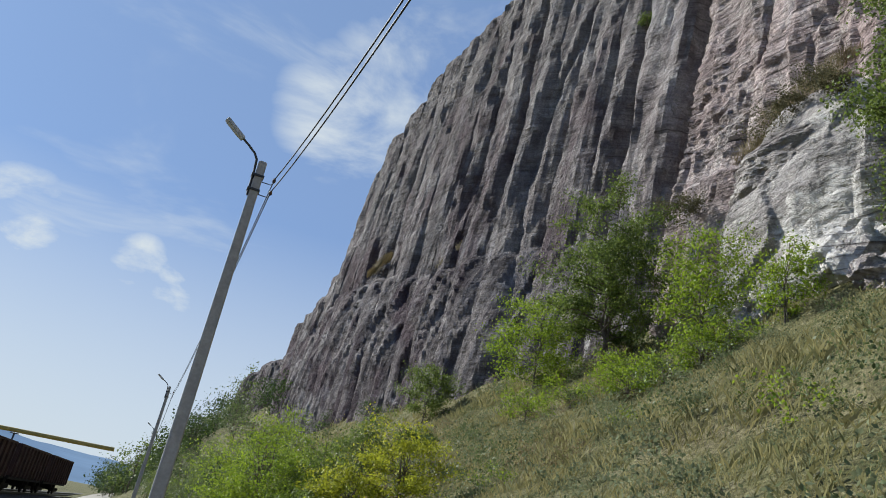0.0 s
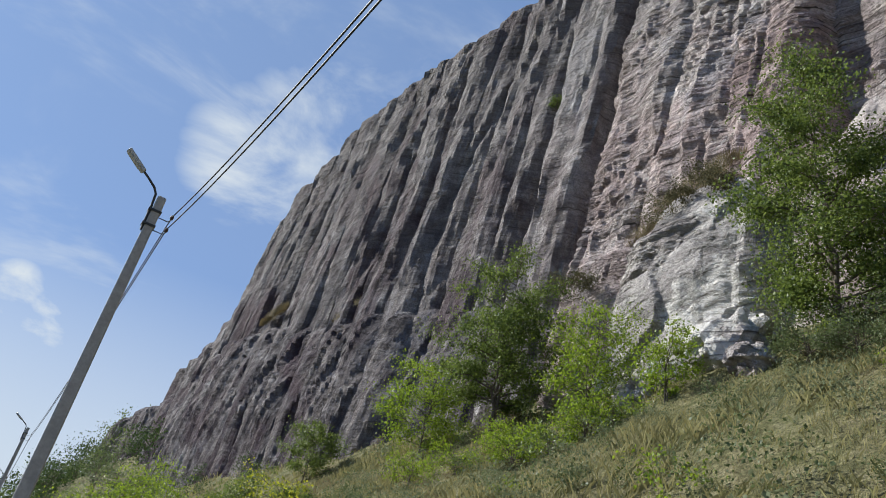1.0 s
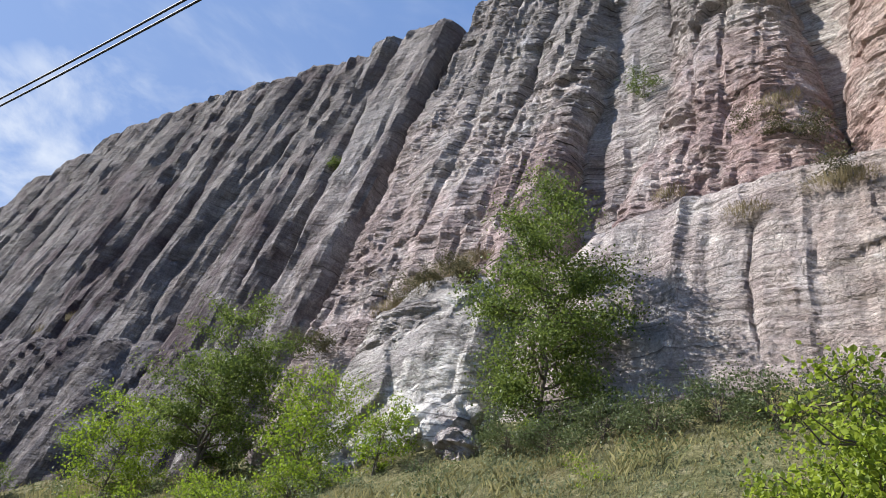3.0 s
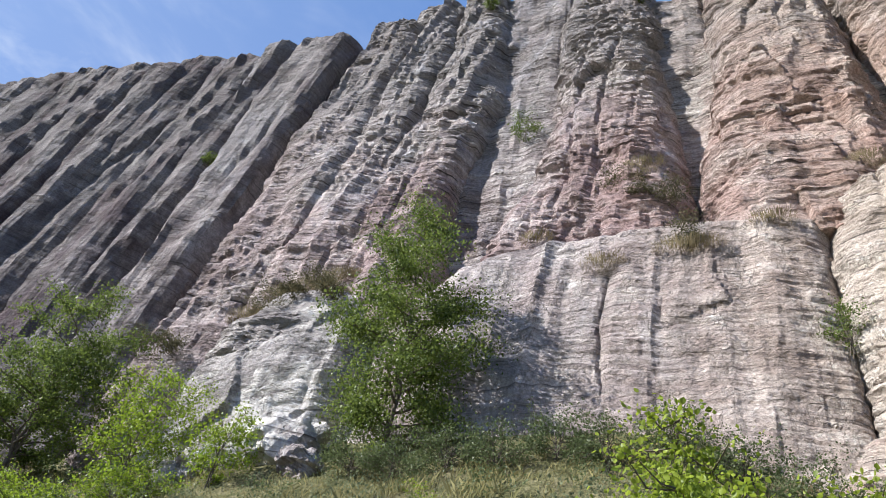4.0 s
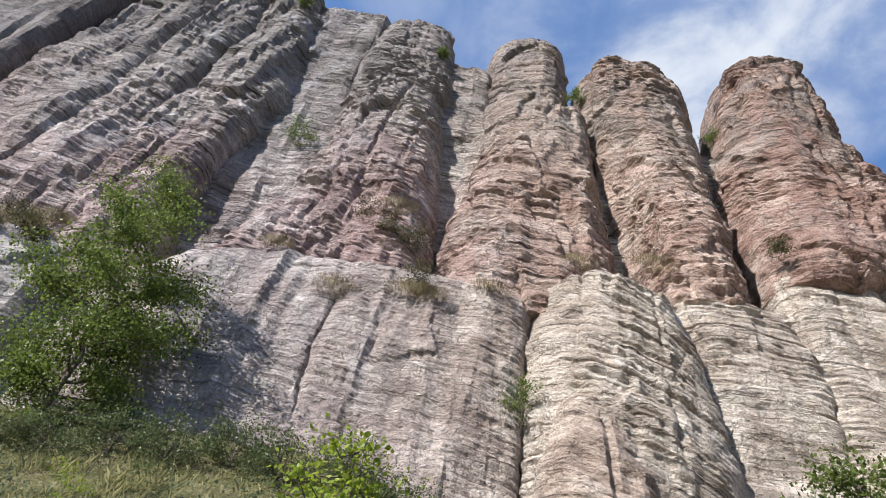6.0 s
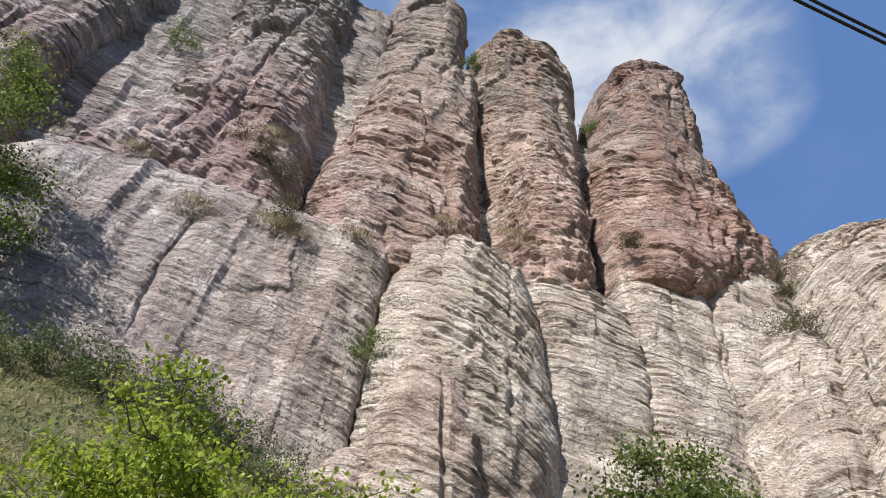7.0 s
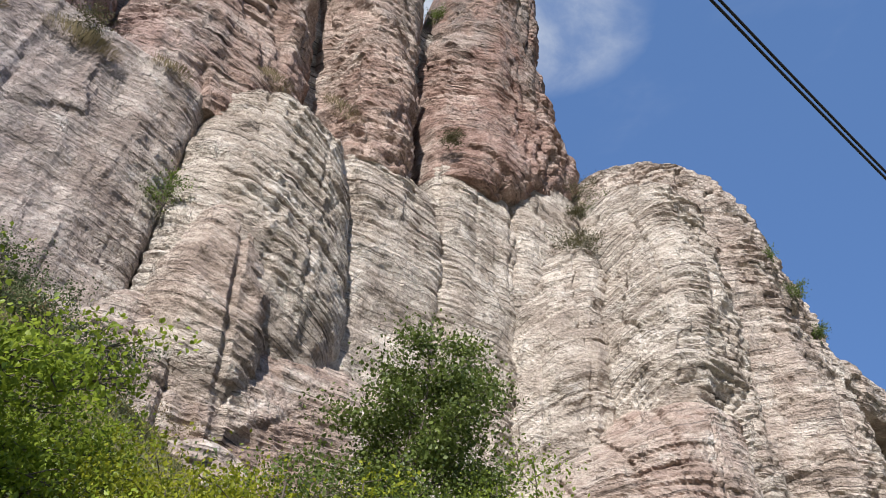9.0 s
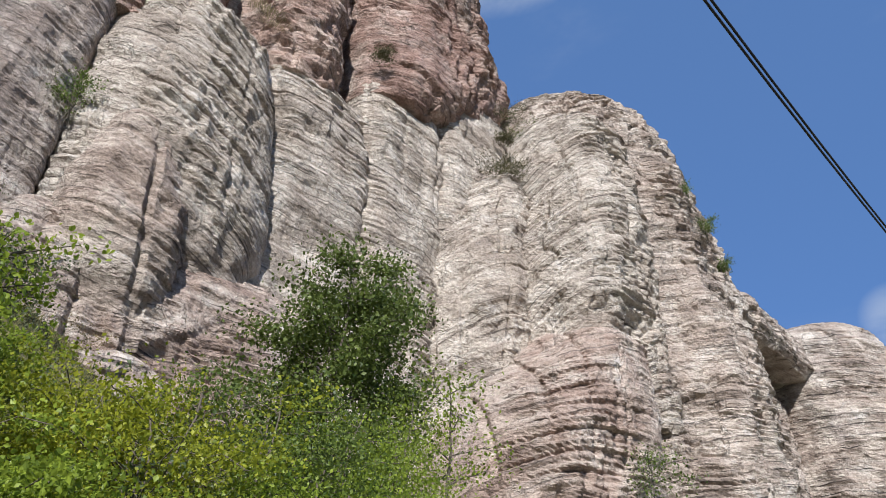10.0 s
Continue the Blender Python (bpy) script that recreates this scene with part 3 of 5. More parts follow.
column('dome', [(11.3, 0.1, -6.1, 22.8), (31.8, 0.2, -6.1, 22.4), (33, 0.4, -6, 21.7), (38.9, 0.2, -5.9, 21.5), (49, -0, -5.7, 21.8)],
       'rounded grey dome of bedded rock', cliff, 10, cap=4, depth=4, square=2.2, rough=0.8, crease=0.9, tint=(0.5, 0.2, 0.55, 0.7))
column('tower', [(20.2, -7.9, -13.2, 19.6), (20.5, -7.7, -12.9, 18.7), (22.1, -7.8, -12.7, 18.53), (26.9, -7.6, -12.6, 19.01), (31.4, -7, -12.4, 19.5), (36.5, -5.8, -12.7, 19.9), (45.6, -5.6, -12.6, 20.3)],
       'tall rosy tower with a leaning crack', cliff, 11, cap=5, depth=4, square=2.3, rough=1, crease=1.7, tint=(0.9, 0.05, 0.55, 0.7))
column('tower', [(22.3, -13.3, -16, 19.4), (22.5, -13.1, -17, 18.5), (23.4, -13.1, -18.8, 18.1), (25, -13.2, -21, 18.2), (27, -13.3, -23.4, 18.4), (29, -13.2, -24.8, 18.6), (31, -13, -24.4, 18.9), (32.6, -13.1, -22.9, 19), (35.7, -13.7, -21.9, 19.3), (41, -14.7, -21.7, 19.5), (47.8, -15.4, -21.2, 19.8)],
       'red-brown free-standing tower', cliff, 12, cap=3.2, depth=4.2, square=2.5, rough=0.95, dip=-0.03, crease=1.7, tint=(1, 0.15, 0.55, 1))
column('bulge', [(9.2, -4.1, -10, 18.3), (9.8, -3.3, -10.3, 17.7), (11, -2.7, -10.3, 17.3), (12.8, -2.6, -10, 17.0), (17, -2.7, -9.7, 17.2), (20.9, -2.9, -8.9, 18)],
       'pale bulging buttress with an undercut foot', cliff, 13, cap=1.6, depth=4, square=2.5, rough=0.85, dip=-0.36, block=3.3, beds=1.3, flute=0.25, broken=0.45, fine=0.08, tint=(0.1, 0.03, 0.65, 1))
column('nose', [(7.2, -5.1, -6.7, 17.8), (7.7, -4.3, -7, 17.2), (8.6, -3.8, -7.2, 16.8), (9.9, -3.4, -7.2, 16.6), (11.8, -3.4, -6.8, 16.7), (14.3, -3.7, -6.2, 17.1)],
       'overhanging rounded nose of rough rock', cliff, 14, cap=1.4, depth=3, square=2.2, rough=0.85, dip=-0.3, block=5, beds=0.8, broken=0.4, flute=0.1, tint=(0.4, 0, 0.6, 1))
column('core', [(4.8, 31.4, -27.8, 21.6), (37, 31, -26.1, 22.2)],
       'plain rock behind the columns', cliff, 16, cap=1, depth=3, square=9, rough=0.7, fine=0.4)
column('core', [(2.2, 25.2, -24.2, 19.6), (18.3, 24.4, -24.4, 19.8)],
       'plain rock behind the lower wall', cliff, 17, cap=1, depth=3, square=9, rough=0.7, fine=0.4)
column('foot', [(1, -0.3, -13.7, 17.2), (4.8, -0.6, -13.2, 17), (8.5, -0.8, -12.9, 17.3), (11.4, -1.9, -12.6, 18.3)],
       'rosy undercut foot of the cliff', cliff, 18, cap=1.5, depth=4, square=4, rough=1, tint=(0.6, 0, 0.8, 1))
column('slab', [(4.5, -8.6, -13.9, 18.4), (12.3, -8.6, -13.9, 18.4), (18.5, -8.6, -14, 18.6), (21.6, -8.6, -14, 19.4)],
       'cream-coloured slab between upright cracks', cliff, 19, cap=0.5, depth=3, square=5, rough=0.4, crease=0.4, block=2.2, dip=-0.04, beds=1.1, broken=0.35, fine=0.08, tint=(0.1, 0, 0.55, 1))
column('slab', [(4.5, -13.1, -18, 18.4), (12.3, -13.1, -18, 18.4), (20.5, -13.2, -18.1, 18.6), (24, -13.2, -18.1, 19.3)],
       'cream-coloured slab between upright cracks', cliff, 20, cap=0.5, depth=3, square=5, rough=0.4, crease=0.4, block=2.2, dip=-0.04, beds=1.1, broken=0.35, fine=0.08, tint=(0.1, 0, 0.55, 1))
column('slab', [(4.5, -17.2, -22.7, 18.4), (12.3, -17.2, -22.7, 18.4), (22.5, -17.3, -22.8, 18.6), (26.6, -17.3, -23.2, 19.2)],
       'cream-coloured slab between upright cracks', cliff, 21, cap=0.5, depth=3, square=5, rough=0.4, crease=0.4, block=2.2, dip=-0.04, beds=1.1, broken=0.35, fine=0.08, tint=(0.1, 0, 0.55, 1))
column('promontory', [(2.5, -21, -39, 11.3), (8, -21.3, -39.2, 11.5), (14, -21.9, -38.8, 11.7), (18, -22.2, -38.1, 12.1), (22, -22.6, -37.2, 12.6), (26, -23.1, -35.8, 13.5), (29.4, -23.7, -34.2, 14.6), (32.7, -24.3, -32.4, 15.6)],
       'pale banded promontory with a domed top', cliff, 22, cap=6, depth=8, square=2.2, rough=1.1, crease=1.0, dip=0.08, block=2.4, beds=1.9, broken=0.5, flute=0.6, dipx=0.45, fine=0.1, tint=(0.3, 0.05, 0.7, 1))
column('promontory', [(2.5, -17.6, -23.4, 16.4), (9, -17.4, -23.2, 16), (13, -17.2, -23, 16), (17, -17.4, -22.8, 16.4), (20.5, -19, -22.8, 17), (23, -20.4, -23, 17.8)],
       'pale slanting panel beside the promontory', cliff, 23, cap=3, depth=5, square=2.6, rough=0.8, crease=0.6, dip=0.1, block=2, beds=1.8, broken=0.45, flute=0.3, dipx=0.7, fine=0.08, tint=(0.12, 0, 0.5, 1))
column('rib', [(2.5, -16.3, -25.4, 12.2), (6.5, -16.9, -25.2, 12.2), (8.3, -17.5, -25, 12.2), (9.7, -18.5, -24.9, 12.2), (11.3, -20, -24.8, 12.5), (13, -21, -24.6, 13)],
       'rosy rib standing out from the promontory', cliff, 24, cap=1.2, depth=6, square=3.6, rough=0.8, crease=0.5, dip=0.05, block=1.8, beds=1.5, broken=0.45, flute=0.3, dipx=0.35, fine=0.08, tint=(0.62, 0, 0.5, 1))
column('panel', [(10.6, -20.8, -25.6, 14.8), (12, -20.1, -26, 13.6), (13.8, -19.8, -26.4, 12.8), (15.5, -20.1, -26.8, 12.7), (20, -21, -27, 13.2), (24, -22.1, -27.5, 14.2), (27.5, -23.4, -28, 15.6)],
       'pale overhanging panel with sweeping beds', cliff, 72, cap=2, depth=6, square=3.2, rough=1.0, crease=0.9, dip=0.02, dipx=0.7, block=2.6, beds=1.8, broken=0.45, flute=0.2, fine=0.08, tint=(0.08, 0, 0.6, 1))
column('rib', [(2.5, -25.0, -29.6, 10.4), (9, -25.6, -29.6, 10.7), (14, -26.2, -29.5, 11), (18, -26.8, -29.2, 12)],
       'pale rib beside a deep upright groove', cliff, 25, cap=2.5, depth=4, square=2.2, rough=1, crease=0.6, dip=0.08, block=1.8, beds=1.3, broken=0.6, flute=0.3, tint=(0.3, 0, 0.7, 1))
column('rib', [(9, -23.6, -26.4, 12.6), (16, -23.7, -26.3, 12.9), (22, -24.2, -26.2, 13.6), (27, -24.8, -26.4, 15)],
       'narrow pale rib high on the promontory', cliff, 26, cap=3, depth=4, square=2.2, rough=0.9, dip=0.1, block=1.8, beds=1.2, broken=0.6, flute=0.3, dipx=0.5, tint=(0.1, 0, 0.7, 1))
column('far_block', [(0, -53, -70, 10.4), (12, -53.2, -69, 10.6), (22, -53.6, -68, 11.3), (27.6, -54, -67, 12)],
       'far pale banded block beyond a gap', cliff, 27, cap=4, depth=6.4, square=2.6, rough=1.2, fine=0.14, tint=(0.3, 0.1, 1, 1))
column('saddle', [(0, -36, -58, 17), (14, -37, -57, 17.4), (20.2, -38, -56, 17.8)],
       'low rock joining the far block', cliff, 28, cap=1, depth=5, square=4, rough=1, fine=0.16, tint=(0.4, 0.1, 1, 1))
column('arch', [(21.2, -39, -56, 16), (21.9, -38.6, -56, 15.4), (23.6, -38.6, -56, 15.6), (24.8, -39, -56, 16)],
       'rock bridging a dark hole beside the far block', cliff, 29, cap=1.5, depth=3, square=3, rough=0.8, fine=0.14, crease=1.3, tint=(0.3, 0.1, 0.8, 1))
column('rib', [(6, 130, 109, 14.2), (16, 129, 109, 14.4), (23.4, 127, 109, 14.8)],
       'low dark outlying rock at the end of the old face', cliff, 30, cap=2, depth=5, square=2.6, rough=1.6, fine=0.3, beds=0.2, flute=0.45, broken=0.4, upright=1, tint=(0.2, 0.95, 0.3, 0.5))
column('rib', [(6, 147, 127, 13.6), (16, 146, 127, 13.9), (24.4, 144, 128, 14.4)],
       'dark outlying rock stub on the hillside', cliff, 31, cap=3, depth=5, square=2.6, rough=1.6, fine=0.32, beds=0.2, flute=0.45, broken=0.4, upright=1, tint=(0.2, 0.95, 0.3, 0.5))
# old face: the second tint value holds weathering and painted shade, most on lower steps
column('rib', [(11.9, 30.2, 25.1, 18.5), (20.6, 29.6, 24.9, 18.9), (29.7, 28.8, 24.2, 19.4), (46.2, 28.2, 22.7, 20.3)],
       'dark weathered rib of the old face', cliff, 32, cap=1.41603, depth=5, square=4.5, rough=1.0, fine=0.153, block=2.6, dip=0.03, beds=0.2, flute=0.6, broken=0.12, crease=0.8, upright=1, tint=(0.25, 0.62, 0.4, 0.5))
column('rib', [(5.3, 29.6, 23.7, 17.2), (11, 29.3, 23.9, 17.5), (16.1, 29.9, 24.6, 18.3)],
       'dark lower step of the old face with a grassy top', cliff, 33, cap=1.6, depth=3.2, square=2.3, rough=0.85, fine=0.153, block=2.6, dip=0.03, beds=0.2, flute=0.6, broken=0.12, crease=0.8, upright=1, tint=(0.25, 0.9, 0.4, 0.5))
column('rib', [(13.1, 33.7, 29.8, 18.7), (21.9, 33.1, 29.4, 19.1), (30.6, 32.4, 28.7, 19.6), (46.9, 31.7, 27.8, 20.5)],
       'dark weathered rib of the old face', cliff, 34, cap=1.25818, depth=5, square=2.5, rough=1.0, fine=0.164, block=2.6, dip=0.03, beds=0.2, flute=0.6, broken=0.12, crease=0.8, upright=1, tint=(0.25, 0.8, 0.4, 0.5))
column('rib', [(5.3, 32.8, 27.9, 17.4), (11.6, 32.5, 28.2, 17.7), (17.4, 33.2, 29.2, 18.5)],
       'dark lower step of the old face with a grassy top', cliff, 35, cap=1.6, depth=3.2, square=2.3, rough=0.85, fine=0.164, block=2.6, dip=0.03, beds=0.2, flute=0.6, broken=0.12, crease=0.8, upright=1, tint=(0.25, 0.98, 0.4, 0.5))
column('rib', [(14, 37.9, 32.5, 18.7), (22.8, 37.3, 32.2, 19.1), (31, 36.6, 31.5, 19.6), (46.7, 36.3, 30.7, 20.5)],
       'dark weathered rib of the old face', cliff, 36, cap=1.322, depth=5, square=4.1, rough=1.0, fine=0.17, block=2.6, dip=0.03, beds=0.2, flute=0.6, broken=0.12, crease=0.8, upright=1, tint=(0.25, 0.88, 0.4, 0.5))
column('rib', [(5.3, 36.7, 30.4, 17.4), (12, 36.5, 30.7, 17.7), (18.2, 37.4, 31.9, 18.5)],
       'dark lower step of the old face with a grassy top', cliff, 37, cap=1.6, depth=3.2, square=2.3, rough=0.85, fine=0.17, block=2.6, dip=0.03, beds=0.2, flute=0.6, broken=0.12, crease=0.8, upright=1, tint=(0.25, 1, 0.4, 0.5))
column('rib', [(15, 42.9, 36.6, 18.3), (23.6, 42.3, 36.3, 18.7), (32.4, 41.7, 35.6, 19.2), (48.5, 41.6, 34.9, 20.1)],
       'dark weathered rib of the old face', cliff, 38, cap=1.77388, depth=5, square=2.5, rough=1.0, fine=0.18, block=2.6, dip=0.03, beds=0.2, flute=0.6, broken=0.12, crease=0.8, upright=1, tint=(0.25, 0.95, 0.4, 0.5))
column('rib', [(5.2, 41.4, 34.2, 17), (12.4, 41.3, 34.5, 17.3), (19.1, 42.4, 35.9, 18.1)],
       'dark lower step of the old face with a grassy top', cliff, 39, cap=1.6, depth=3.2, square=2.3, rough=0.85, fine=0.18, block=2.6, dip=0.03, beds=0.2, flute=0.6, broken=0.12, crease=0.8, upright=1, tint=(0.25, 1, 0.4, 0.5))
column('rib', [(15, 43.4, 38.6, 17.3), (23.2, 42.9, 38.3, 17.7), (31.1, 42.3, 37.7, 18.2), (46.3, 42.1, 37.1, 19.1)],
       'dark weathered rib of the old face', cliff, 40, cap=1.59774, depth=5, square=2.7, rough=1.0, fine=0.188, block=2.6, dip=0.03, beds=0.2, flute=0.6, broken=0.12, crease=0.8, upright=1, tint=(0.2, 0.93, 0.4, 0.5))
column('rib', [(4.9, 41.6, 35.9, 16), (12, 41.5, 36.3, 16.3), (18.9, 42.8, 37.8, 17.1)],
       'dark lower step of the old face with a grassy top', cliff, 41, cap=1.6, depth=3.2, square=2.3, rough=0.85, fine=0.188, block=2.6, dip=0.03, beds=0.2, flute=0.6, broken=0.12, crease=0.8, upright=1, tint=(0.25, 1, 0.4, 0.5))
column('rib', [(15.8, 48, 42, 16.9), (23.9, 47.6, 41.7, 17.3), (31.8, 47.1, 41.2, 17.8), (46.8, 47.1, 40.6, 18.7)],
       'dark weathered rib of the old face', cliff, 42, cap=1.32081, depth=5, square=3.5, rough=1.0, fine=0.198, block=2.6, dip=0.03, beds=0.2, flute=0.6, broken=0.12, crease=0.8, upright=1, tint=(0.2, 0.97, 0.4, 0.5))
column('rib', [(4.8, 45.9, 39.1, 15.6), (12.3, 46, 39.5, 15.9), (19.6, 47.4, 41.1, 16.7)],
       'dark lower step of the old face with a grassy top', cliff, 43, cap=1.6, depth=3.2, square=2.3, rough=0.85, fine=0.198, block=2.6, dip=0.03, beds=0.2, flute=0.6, broken=0.12, crease=0.8, upright=1, tint=(0.25, 1, 0.4, 0.5))
column('rib', [(16.4, 53.4, 46.7, 16.9), (24.5, 52.9, 46.4, 17.3), (32.8, 52.4, 45.9, 17.8), (48.4, 52.6, 45.3, 18.7)],
       'dark weathered rib of the old face', cliff, 44, cap=1.1985, depth=5, square=2.9, rough=1.0, fine=0.209, block=2.6, dip=0.03, beds=0.2, flute=0.6, broken=0.12, crease=0.8, upright=1, tint=(0.2, 0.99, 0.4, 0.5))
column('rib', [(4.8, 51, 43.5, 15.6), (12.6, 51.1, 43.9, 15.9), (20.2, 52.8, 45.8, 16.7)],
       'dark lower step of the old face with a grassy top', cliff, 45, cap=1.6, depth=3.2, square=2.3, rough=0.85, fine=0.209, block=2.6, dip=0.03, beds=0.2, flute=0.6, broken=0.12, crease=0.8, upright=1, tint=(0.25, 1, 0.4, 0.5))
column('rib', [(17.2, 58.4, 51.4, 16.9), (25.3, 58, 51.1, 17.3), (33.6, 57.4, 50.5, 17.8), (49.1, 57.6, 49.9, 18.7)],
       'dark weathered rib of the old face', cliff, 46, cap=1.66265, depth=5, square=3.7, rough=1.0, fine=0.219, block=2.6, dip=0.03, beds=0.2, flute=0.6, broken=0.12, crease=0.8, upright=1, tint=(0.2, 1, 0.4, 0.5))
column('rib', [(4.8, 55.8, 47.9, 15.6), (12.9, 55.9, 48.4, 15.9), (21, 57.8, 50.4, 16.7)],
       'dark lower step of the old face with a grassy top', cliff, 47, cap=1.6, depth=3.2, square=2.3, rough=0.85, fine=0.219, block=2.6, dip=0.03, beds=0.2, flute=0.6, broken=0.12, crease=0.8, upright=1, tint=(0.25, 1, 0.4, 0.5))
column('rib', [(18.3, 62.4, 55.6, 16.5), (26.2, 61.9, 55.3, 16.9), (33.9, 61.4, 54.7, 17.4), (48.6, 61.6, 54.2, 18.3)],
       'dark weathered rib of the old face', cliff, 48, cap=1.07626, depth=5, square=4.1, rough=1.0, fine=0.231, block=2.6, dip=0.03, beds=0.2, flute=0.6, broken=0.12, crease=0.8, upright=1, tint=(0.2, 1, 0.4, 0.5))
column('rib', [(4.6, 59.3, 51.7, 15.2), (13.3, 59.5, 52.3, 15.5), (22, 61.6, 54.5, 16.3)],
       'dark lower step of the old face with a grassy top', cliff, 49, cap=1.6, depth=3.2, square=2.3, rough=0.85, fine=0.231, block=2.6, dip=0.03, beds=0.2, flute=0.6, broken=0.12, crease=0.8, upright=1, tint=(0.25, 1, 0.4, 0.5))
column('rib', [(19.8, 66.7, 62.3, 16.8), (27.9, 66.2, 61.9, 17.2), (35.8, 65.5, 61.2, 17.7), (50.8, 65.2, 60.6, 18.6)],
       'dark weathered rib of the old face', cliff, 50, cap=1.66303, depth=5, square=3, rough=1.0, fine=0.244, block=2.6, dip=0.03, beds=0.2, flute=0.6, broken=0.12, crease=0.8, upright=1, tint=(0.2, 1, 0.4, 0.5))
column('rib', [(4.7, 63.3, 58, 15.5), (14.1, 63.5, 58.6, 15.8), (23.6, 65.7, 61, 16.6)],
       'dark lower step of the old face with a grassy top', cliff, 51, cap=1.6, depth=3.2, square=2.3, rough=0.85, fine=0.244, block=2.6, dip=0.03, beds=0.2, flute=0.6, broken=0.12, crease=0.8, upright=1, tint=(0.25, 1, 0.4, 0.5))
column('rib', [(20.8, 72.1, 66.1, 16.7), (28.9, 71.6, 65.7, 17.1), (36.3, 71, 65, 17.6), (50.8, 70.9, 64.4, 18.5)],
       'dark weathered rib of the old face', cliff, 52, cap=0.802956, depth=5, square=2.9, rough=1.0, fine=0.253, block=2.6, dip=0.03, beds=0.2, flute=0.6, broken=0.12, crease=0.8, upright=1, tint=(0.2, 1, 0.4, 0.5))
column('rib', [(4.7, 68.5, 61.6, 15.4), (14.6, 68.7, 62.2, 15.7), (24.5, 71.2, 64.8, 16.5)],
       'dark lower step of the old face with a grassy top', cliff, 53, cap=1.6, depth=3.2, square=2.3, rough=0.85, fine=0.253, block=2.6, dip=0.03, beds=0.2, flute=0.6, broken=0.12, crease=0.8, upright=1, tint=(0.25, 1, 0.4, 0.5))
column('rib', [(21.4, 78.3, 70.6, 16.4), (29.4, 77.8, 70.3, 16.8), (35.9, 77.3, 69.6, 17.3), (49.4, 77.7, 69.1, 18.2)],
       'dark weathered rib of the old face', cliff, 54, cap=1.79241, depth=5, square=3.9, rough=1.0, fine=0.266, block=2.6, dip=0.03, beds=0.2, flute=0.6, broken=0.12, crease=0.8, upright=1, tint=(0.2, 1, 0.4, 0.5))
column('rib', [(4.6, 74.2, 65.7, 15.1), (14.7, 74.6, 66.4, 15.4), (25, 77.4, 69.2, 16.2)],
       'dark lower step of the old face with a grassy top', cliff, 55, cap=1.6, depth=3.2, square=2.3, rough=0.85, fine=0.266, block=2.6, dip=0.03, beds=0.2, flute=0.6, broken=0.12, crease=0.8, upright=1, tint=(0.25, 1, 0.4, 0.5))
column('rib', [(21.4, 81.6, 73.6, 15.7), (29.1, 81.3, 73.5, 16.1), (34.4, 81.1, 73.1, 16.6), (46.5, 82, 73, 17.5)],
       'dark weathered rib of the old face', cliff, 56, cap=1.09101, depth=5, square=3.5, rough=1.0, fine=0.28, block=2.6, dip=0.03, beds=0.2, flute=0.6, broken=0.12, crease=0.8, upright=1, tint=(0.2, 1, 0.4, 0.5))
column('rib', [(4.4, 77, 68.2, 14.4), (14.5, 77.5, 69, 14.7), (24.9, 80.6, 72.2, 15.5)],
       'dark lower step of the old face with a grassy top', cliff, 57, cap=1.6, depth=3.2, square=2.3, rough=0.85, fine=0.28, block=2.6, dip=0.03, beds=0.2, flute=0.6, broken=0.12, crease=0.8, upright=1, tint=(0.25, 1, 0.4, 0.5))
column('rib', [(20.2, 82.6, 77.8, 15.3), (27.7, 82.5, 77.9, 15.7), (32, 82.4, 77.7, 16.2), (43, 83.1, 77.9, 17.1)],
       'dark weathered rib of the old face', cliff, 58, cap=1.13004, depth=5, square=4, rough=1.0, fine=0.296, block=2.6, dip=0.03, beds=0.2, flute=0.6, broken=0.12, crease=0.8, upright=1, tint=(0.2, 1, 0.4, 0.5))
column('rib', [(4.3, 77.5, 71.9, 14), (13.8, 78, 72.9, 14.3), (23.6, 81.3, 76.3, 15.1)],
       'dark lower step of the old face with a grassy top', cliff, 59, cap=1.6, depth=3.2, square=2.3, rough=0.85, fine=0.296, block=2.6, dip=0.03, beds=0.2, flute=0.6, broken=0.12, crease=0.8, upright=1, tint=(0.25, 1, 0.4, 0.5))
column('rib', [(19.9, 87.3, 81.8, 15.5), (27.5, 87.2, 81.8, 15.9), (28.6, 87.1, 81.7, 16.4), (36, 88, 82, 17.3)],
       'dark weathered rib of the old face', cliff, 60, cap=1.17357, depth=5, square=3.4, rough=1.0, fine=0.304, block=2.6, dip=0.03, beds=0.2, flute=0.6, broken=0.12, crease=0.8, upright=1, tint=(0.2, 1, 0.4, 0.5))
column('rib', [(4.3, 81.9, 75.6, 14.2), (13.7, 82.5, 76.6, 14.5), (23.3, 86, 80.2, 15.3)],
       'dark lower step of the old face with a grassy top', cliff, 61, cap=1.6, depth=3.2, square=2.3, rough=0.85, fine=0.304, block=2.6, dip=0.03, beds=0.2, flute=0.6, broken=0.12, crease=0.8, upright=1, tint=(0.25, 1, 0.4, 0.5))
column('rib', [(20, 99, 91.6, 16.3), (28, 98.9, 91.6, 16.7), (27.6, 98.8, 91.4, 17.2), (33.5, 100, 91.7, 18.1)],
       'dark weathered rib of the old face', cliff, 62, cap=0.866013, depth=5, square=2.7, rough=1.0, fine=0.316, block=2.6, dip=0.03, beds=0.2, flute=0.6, broken=0.12, crease=0.8, upright=1, tint=(0.2, 1, 0.4, 0.5))
